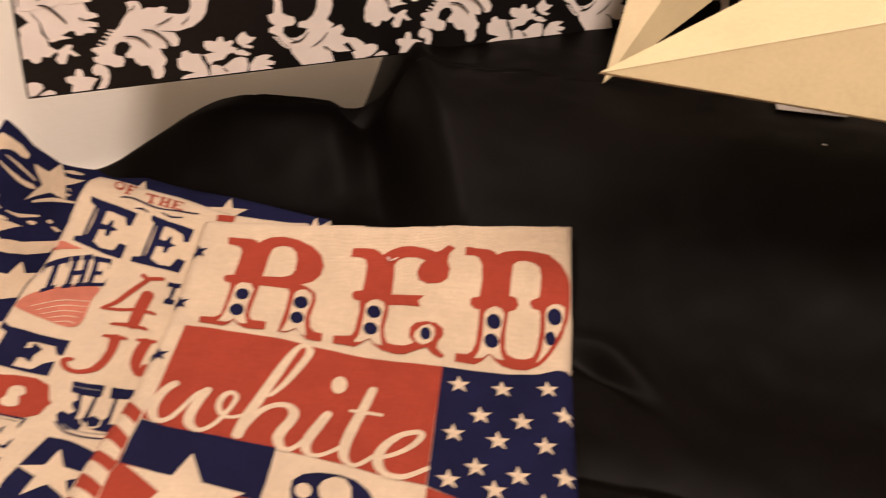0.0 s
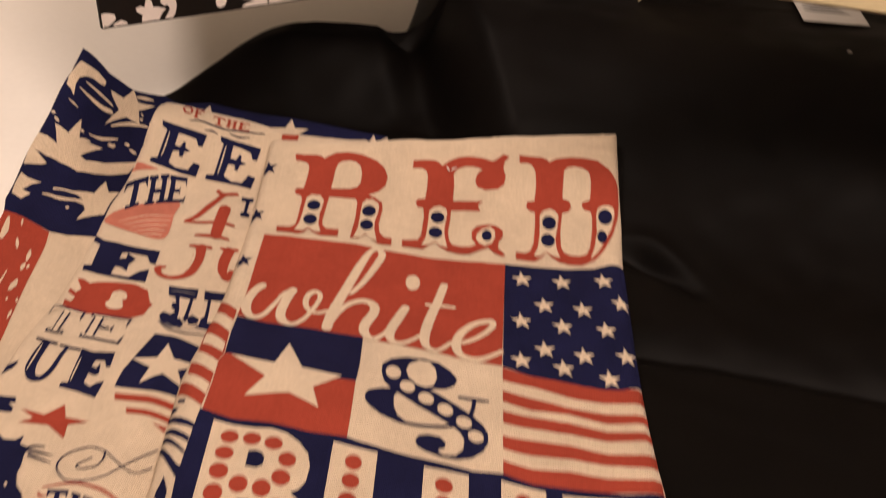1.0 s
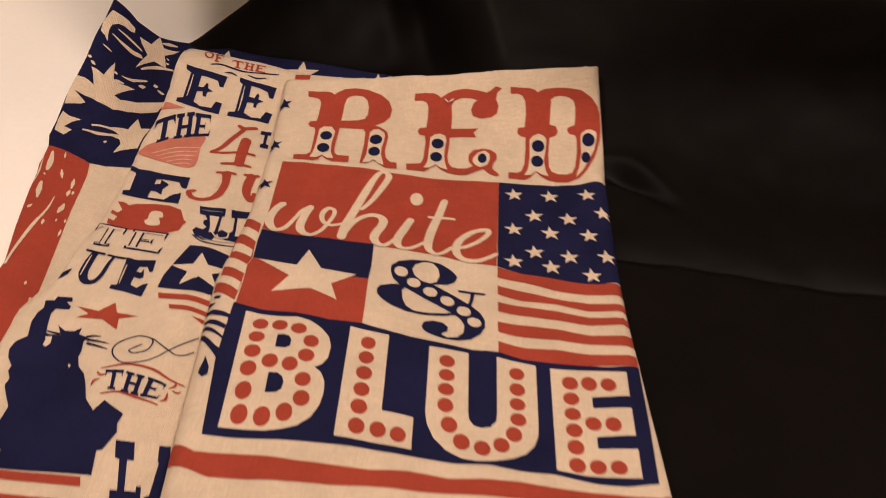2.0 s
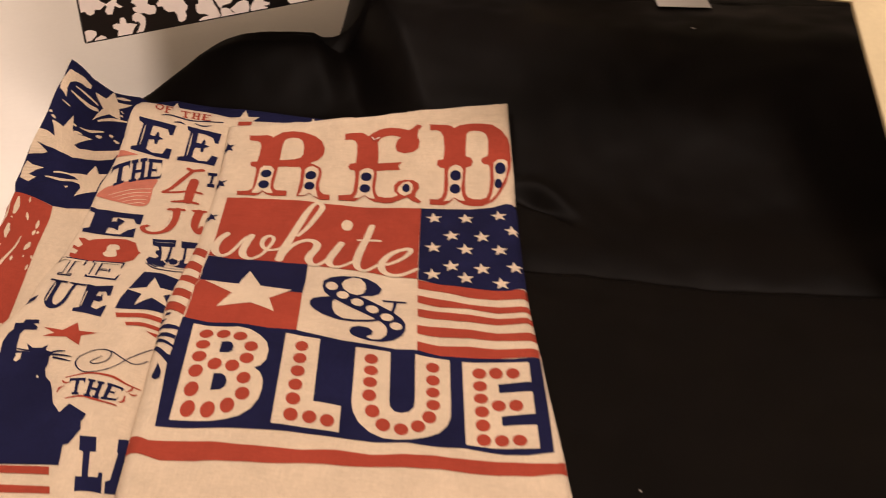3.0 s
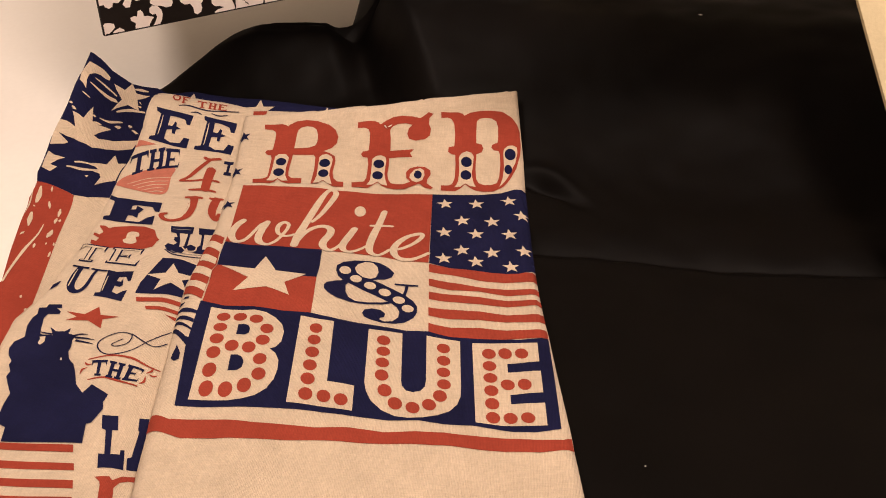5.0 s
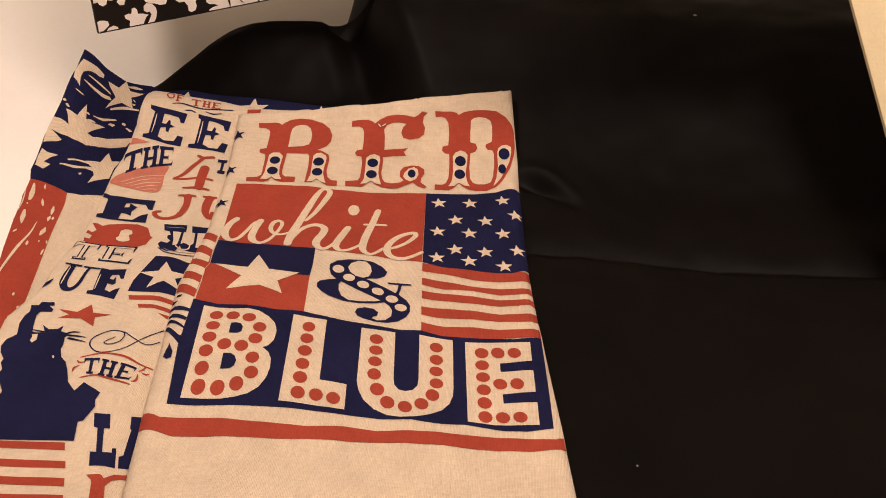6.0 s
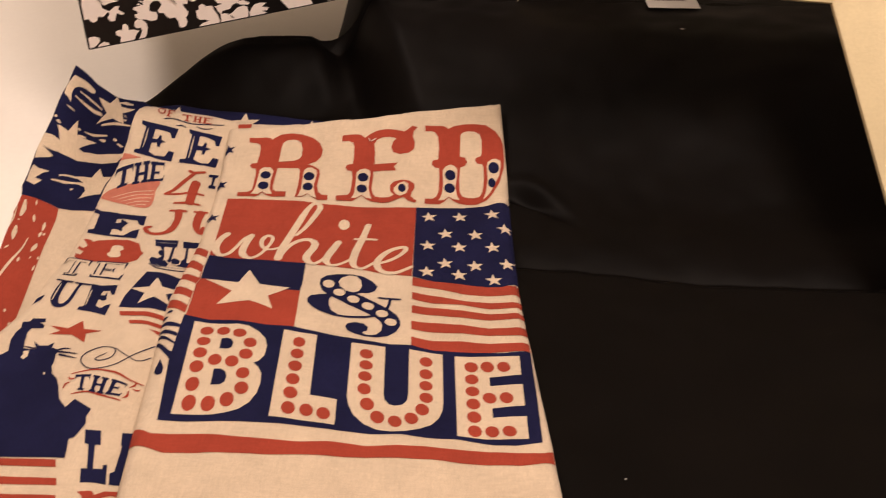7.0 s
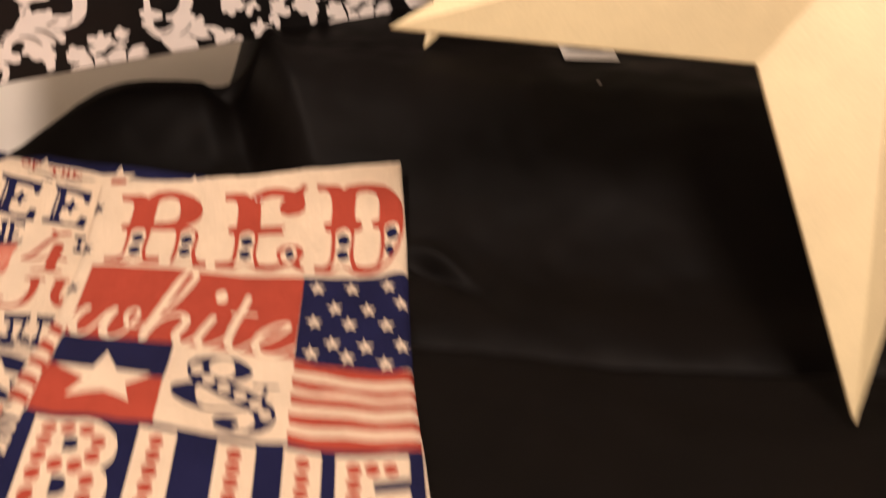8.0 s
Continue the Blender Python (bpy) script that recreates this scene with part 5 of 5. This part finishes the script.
brush(middle_towel, "printed_letter", [(-30.1, -17.9), (-28.5, -31.2), (-29, -44.3), (-33, -50.3), (-40.4, -52.7), (-47.5, -50.2), (-51.2, -44), (-47.3, -42.4)], (7.5, 7.5, 6.5, 4.5, 3.5, 3.5, 4.5, 3), RED, 1)
brush(middle_towel, "printed_letter", [(-17.3, -13), (-9.1, -8)], (3, 3), RED, 1)
brush(middle_towel, "printed_letter", [(-12.9, -10.6), (-13.1, -22.9), (-11.4, -34.1), (-6.9, -40.1), (-6.5, -30.8)], (6, 6.5, 6, 4, 3), RED, 1)
brush(middle_towel, "letter_inline", [(-33.1, -20.2), (-31.2, -31.4), (-31.5, -43)], (0.6, 1.6, 0.6), LINEN_PRINT, 2)

# back towel
ink(back_towel, "blue_field", [(-142.6, 93.6), (-128, 98.4), (-116.8, 110.6), (-102.1, 133.9), (-71.5, 147.3), (-3.7, 140.6), (49.8, 132.1), (71.8, 129.8), (45, 100), (-85, 70), (-95, 0), (-109.7, -3.1), (-126.8, -12), (-137.5, -14), (-157.5, -7.5), (-172.4, -4.3), (-173.4, 2.6), (-169.8, 10.4), (-164.7, 25), (-158.8, 36), (-153.1, 47.4), (-144.1, 73.3)], NAVY, 1)
ink(back_towel, "red_stripe", [(-172.4, -4.3), (-157.5, -7.5), (-137.4, -14.3), (-131.4, -69), (-126.9, -104.8), (-120.8, -154.9), (-125.2, -174.4), (-118, -250), (-125, -290), (-147, -290), (-149, -229), (-153, -170), (-153.1, -132.2), (-162.1, -94.4), (-171.1, -49.4), (-175.8, -17.9)], RED, 1)
ink(back_towel, "torn_shape", [(-141, 83.4), (-137.2, 85.2), (-131.9, 88.9), (-127.7, 90.1), (-127.6, 86.6), (-129.6, 83.6), (-132.5, 81.7), (-135.7, 78), (-138.8, 72.9), (-139.9, 67.4), (-139.5, 60.6), (-142, 62.8), (-144.9, 63.9), (-144.7, 69.8), (-142.1, 78.5)], LINEN_PRINT, 2)
ink(back_towel, "printed_star", [(-116.6, 110.4), (-113.3, 106.7), (-104.9, 118.7), (-111.9, 102.7), (-109.6, 95.3), (-115.8, 87.9), (-123.1, 66.1), (-119.4, 85.4), (-123.3, 87), (-125, 89.2), (-119.2, 96.2)], LINEN_PRINT, 2)
ink(back_towel, "torn_shape", [(-158, 36.4), (-151, 34.7), (-144, 32), (-145.7, 38.1), (-147.6, 41.7), (-138.6, 40.8), (-133.3, 53.6), (-132.6, 43.7), (-128.5, 45.5), (-121, 53.1), (-126.1, 43.3), (-130.4, 35.2), (-126.9, 36.2), (-118.8, 46.4), (-104.8, 72.1), (-107.6, 58), (-115.5, 42.9), (-121.8, 33.9), (-130, 26.2), (-139.7, 24.1), (-149.4, 24.8), (-158.3, 27.8), (-148.3, 21.3), (-152, 20.3), (-164.9, 20.2), (-163.5, 26.2), (-161.7, 32.9)], LINEN_PRINT, 2)
ink(back_towel, "torn_shape", [(-165.2, 16), (-160.2, 13.4), (-149.7, 11.6), (-156.2, 10.2), (-162.4, 7.2), (-155.9, 5.5), (-162, 2.3), (-169.6, 5.1), (-168.2, 11.1)], LINEN_PRINT, 2)
ink(back_towel, "printed_star", [(-115.7, 37.4), (-112.7, 32.9), (-108.1, 40.3), (-110.1, 27.8), (-110.9, 15.7), (-117.2, 8.5), (-124.3, 0.4), (-121.2, 9.7), (-122.4, 12.1), (-128.5, 10.2), (-132.7, 8.6), (-123.6, 14.7), (-126.5, 14.8), (-141.2, 9.7), (-142.1, 10.4), (-129.5, 15), (-119.1, 23.6)], LINEN_PRINT, 2)
brush(back_towel, "brush_line", [(-137.2, 67.6), (-131.5, 69), (-125.7, 72.7), (-121.7, 78.1)], (0.8, 2.4, 1.6), LINEN_PRINT, 3)
brush(back_towel, "brush_line", [(-135, 74.3), (-129.1, 77.6), (-122.4, 82.1)], (0.6, 1.6, 1.2), LINEN_PRINT, 3)
brush(back_towel, "brush_line", [(-114.3, 108.5), (-110.6, 114.8), (-106.6, 120.2)], (0.6, 1.6, 0.6), LINEN_PRINT, 3)
brush(back_towel, "brush_line", [(-120.3, 70.4), (-113.1, 87.7), (-105.9, 100.1)], (0.6, 1.4, 0.8), LINEN_PRINT, 3)
brush(back_towel, "brush_line", [(-147.5, 6.1), (-136.8, 6.6), (-128.5, 10.2)], (0.8, 1.8, 1.2), LINEN_PRINT, 3)
brush(back_towel, "brush_line", [(-151.5, 47.7), (-149.7, 47.2), (-148.4, 46.7)], (0.6, 1.8, 0.6), LINEN_PRINT, 3)
brush(back_towel, "brush_line", [(-148.4, 44.7), (-146.7, 43.9), (-145, 43.1)], (0.6, 2, 0.6), LINEN_PRINT, 3)
brush(back_towel, "brush_line", [(-141.8, 56.9), (-138.9, 56.8), (-136.2, 57)], (0.4, 1.2, 0.4), LINEN_PRINT, 3)
brush(back_towel, "brush_line", [(-128.6, 50.7), (-123.1, 56.2), (-116.2, 68.6)], (0.4, 1.2, 0.6), LINEN_PRINT, 3)
brush(back_towel, "brush_line", [(-119.6, 58.2), (-118, 60.5), (-116.4, 63.6)], (0.4, 1.6, 0.4), LINEN_PRINT, 3)
brush(back_towel, "brush_line", [(-112.8, 71.5), (-111.8, 73.3), (-110.8, 75.1)], (0.4, 1.6, 0.4), LINEN_PRINT, 3)
brush(back_towel, "brush_line", [(-131.6, 44.1), (-129.2, 45.9), (-126.9, 47.8)], (0.5, 1.4, 0.5), LINEN_PRINT, 3)
brush(back_towel, "brush_line", [(-110.3, 72.2), (-108.5, 73.7), (-106.8, 75.6)], (0.5, 2, 0.5), LINEN_PRINT, 3)
brush(back_towel, "brush_line", [(-132.8, 47.7), (-131.8, 48.5), (-130.9, 49)], (0.5, 1.5, 0.5), LINEN_PRINT, 3)
brush(back_towel, "brush_line", [(-131.8, 4), (-131, 4), (-129.8, 5.1)], (0.5, 1.5, 0.5), LINEN_PRINT, 3)
brush(back_towel, "brush_line", [(-110.5, 102.5), (-109.7, 103.2), (-109, 103.3)], (0.4, 1.2, 0.4), LINEN_PRINT, 3)
brush(back_towel, "brush_line", [(-110.4, 98.4), (-109.6, 99.1), (-108.8, 100.8)], (0.4, 1.2, 0.4), LINEN_PRINT, 3)
brush(back_towel, "worn_scratch", [(-167.4, -9.4), (-167, -17.1), (-167.1, -23.2)], (2, 5, 3), LINEN_PRINT, 2)
brush(back_towel, "worn_scratch", [(-157.2, -9), (-157.2, -11.1), (-156.8, -13.1)], (0.6, 1.8, 0.6), LINEN_PRINT, 2)
brush(back_towel, "worn_scratch", [(-156.4, -22.6), (-154.7, -26.8), (-152.4, -32.1)], (0.8, 2.4, 0.8), LINEN_PRINT, 2)
brush(back_towel, "worn_scratch", [(-165.9, -38.6), (-163.4, -48.8), (-160.6, -58.8)], (2, 4.6, 1), LINEN_PRINT, 2)
brush(back_towel, "worn_scratch", [(-143.1, -32.2), (-141.8, -38), (-140.6, -44.3)], (0.8, 3, 1), LINEN_PRINT, 2)
brush(back_towel, "worn_scratch", [(-140.7, -46.7), (-140.5, -50.2), (-139.8, -54.3)], (0.8, 3, 0.8), LINEN_PRINT, 2)
brush(back_towel, "worn_scratch", [(-138.2, -63.9), (-138.1, -69.6), (-138.5, -74.8)], (1, 4.2, 1.6), LINEN_PRINT, 2)
brush(back_towel, "worn_scratch", [(-162.6, -71.3), (-161.7, -69.5), (-160.7, -68)], (1, 3, 1), LINEN_PRINT, 2)
brush(back_towel, "worn_scratch", [(-148.5, -56.4), (-147.6, -72.1), (-150.5, -93.1), (-151.7, -121), (-151.2, -134.9)], (0.6, 1.8, 3, 2.2, 2), LINEN_PRINT, 2)
brush(back_towel, "worn_scratch", [(-145.1, -84.5), (-144.5, -87.2), (-143.9, -90.4)], (0.8, 2.4, 0.8), LINEN_PRINT, 2)
brush(back_towel, "worn_scratch", [(-129.8, -91.8), (-129.5, -95.1), (-129.3, -98.8)], (0.6, 1.8, 0.6), LINEN_PRINT, 2)
brush(back_towel, "worn_scratch", [(-131.2, -80.1), (-130.6, -82.1), (-130.2, -84.1)], (0.5, 1.6, 0.5), LINEN_PRINT, 2)
brush(back_towel, "worn_scratch", [(-136.5, -81.9), (-136.4, -83), (-136.3, -84.6)], (0.5, 1.4, 0.5), LINEN_PRINT, 2)
brush(back_towel, "worn_scratch", [(-131.1, -148.9), (-130.8, -150.5), (-130.4, -152.2)], (0.6, 2, 0.6), LINEN_PRINT, 2)
brush(back_towel, "worn_scratch", [(-123, -161.8), (-122.8, -163.3), (-122.7, -165.1)], (0.6, 2, 0.6), LINEN_PRINT, 2)
brush(back_towel, "worn_scratch", [(-173.9, -12.1), (-173, -24.7), (-171.6, -39)], (0.4, 1.6, 0.4), LINEN_PRINT, 2)
brush(back_towel, "worn_scratch", [(-168.2, -27.7), (-167.4, -28.7), (-166.6, -29.9)], (0.5, 1.5, 0.5), LINEN_PRINT, 2)
brush(back_towel, "worn_scratch", [(-137.9, -47.3), (-137.5, -49.2), (-137.2, -51.4)], (0.5, 2.2, 0.5), LINEN_PRINT, 2)

for k in range(5):
    brush(middle_towel, "leaf_line", [(-94 + 5 * k, 1 - 3 * k), (-78 + 3 * k, 12 - 5 * k), (-60, 15 - 6 * k)], (0.5, 1.0, 0.5), LINEN_PRINT, 2)
for x, y in ((-68.7, 140.9), (-3.1, 137.3), (62.1, 129.5)):
    star_print(back_towel, "rim_star", (x, y - 15), 15, LINEN_PRINT, 2, 4)

# ---- metal stars ----
STAR_TURN = Matrix(((0.807, -0.5675, 0.1635), (0.4565, 0.4238, -0.7823), (0.3746, 0.7059, 0.6011)))


def metal_star(place, spin, radius, high, label):
    root = tagged(new("wall_star"), label, "star decoration", "painted stars")
    root.matrix_world = Matrix.Translation(place) @ STAR_TURN.to_4x4() @ pose(0, 0, 0, 0, 0, spin)
    inner, wall = radius * 0.382, 0.0035

    def at(r, a, z):
        return Vector((r * math.cos(radians(a)), r * math.sin(radians(a)), z))

    for k in range(5):
        a = 72 * k
        for s in (1, -1):
            bm = bmesh.new()
            top = [at(0, 0, high), at(radius, a, 0), at(inner, a + 36 * s, 0)]
            low = [p - Vector((0, 0, wall)) for p in top]
            hi, lo = [bm.verts.new(p) for p in top], [bm.verts.new(p) for p in low]
            bm.faces.new(hi)
            bm.faces.new(lo[::-1])
            for i in range(3):
                bm.faces.new((hi[i], hi[(i + 1) % 3], lo[(i + 1) % 3], lo[i]))
            part("facet", bm, STAR_PAINT, root, smooth=False)
        # pressed ridge along the arm
        line = bmesh.new()
        p, q = at(radius * 0.02, a, high * 0.98), at(radius * 0.995, a, high * 0.005)
        way = (q - p).normalized()
        side = way.cross(Vector((0, 0, 1))).normalized()
        rows = []
        for e in (p, q):
            rows.append([line.verts.new(e + side * 0.0007 * math.cos(t) + Vector((0, 0, 0.0004 * math.sin(t) - 0.0002))) for t in (0, 0.8, 1.57, 2.34, 3.14)])
        for i in range(4):
            line.faces.new((rows[0][i], rows[0][i + 1], rows[1][i + 1], rows[1][i]))
        part("ridge", line, STAR_PAINT, root)
    return root


metal_star((0.558, 0.059, 0.269), 18, 0.338, 0.048, "large cream painted metal star with ridges standing on black cloth")
REAR = Vector((0.253, 0.241, 0.090)) - STAR_TURN @ Vector((math.cos(radians(208)), math.sin(radians(208)), 0)) * 0.30
metal_star(REAR, 208, 0.30, 0.05, "cream painted metal star leaning on the patterned box")

# ---- price tag and lint ----
price_tag = tagged(new("price_tag"), "small white paper price tag with grey print on black cloth", "tag")
def tag_sheet(name, x0, x1, y0, y1, up, mat):
    bm = polygon([(x0, y0), (x1, y0), (x1 - 0.006, y1), (x0 - 0.006, y1)])
    gridded(bm, 0.01)
    bmesh.ops.recalc_face_normals(bm, faces=bm.faces)
    made = bmesh.ops.extrude_face_region(bm, geom=bm.faces[:])
    raised = {v for v in made["geom"] if isinstance(v, bmesh.types.BMVert)}
    for v in bm.verts:
        v.co.z = 0.0015 + cloth_height(0.40, 0.24) + 0.02 * (v.co.y - 0.24) + up + (0.0004 if v in raised else 0)
    part(name, bm, mat, price_tag, smooth=False)
tag_sheet("card", 0.380, 0.430, 0.231, 0.291, 0.0, PAPER)
for k in range(3):
    tag_sheet("print_bar", 0.388, 0.418 - 0.004 * k, 0.248 + 0.005 * k, 0.2505 + 0.005 * k, 0.0005, GREY_INK)


def fleck(x, y, z, long, turn):
    bm = bmesh.new()
    bmesh.ops.create_icosphere(bm, subdivisions=1, radius=1)
    bmesh.ops.transform(bm, matrix=pose(x, y, z, 0, 0, turn) @ Matrix.Diagonal((long, 0.0006, 0.0005, 1)), verts=bm.verts)
    return tagged(part("lint_fleck", bm, LINT), "tiny white fleck of lint on cloth", "lint", "lint flecks")


fleck(0.408, 0.187, cloth_height(0.408, 0.187) + 0.0006, 0.0022, -15)
for x, y, turn in ((0.33, -0.30, 20), (0.42, -0.335, 110)):
    fleck(x, y, cloth_height(x, y) + 0.0004, 0.0007, turn)
for dx, turn in ((0.0, 118), (0.004, 55)):
    spot = front_towel.top(0.131 + dx, 0.066, 0.0019)
    fleck(*spot, 0.0036, turn)
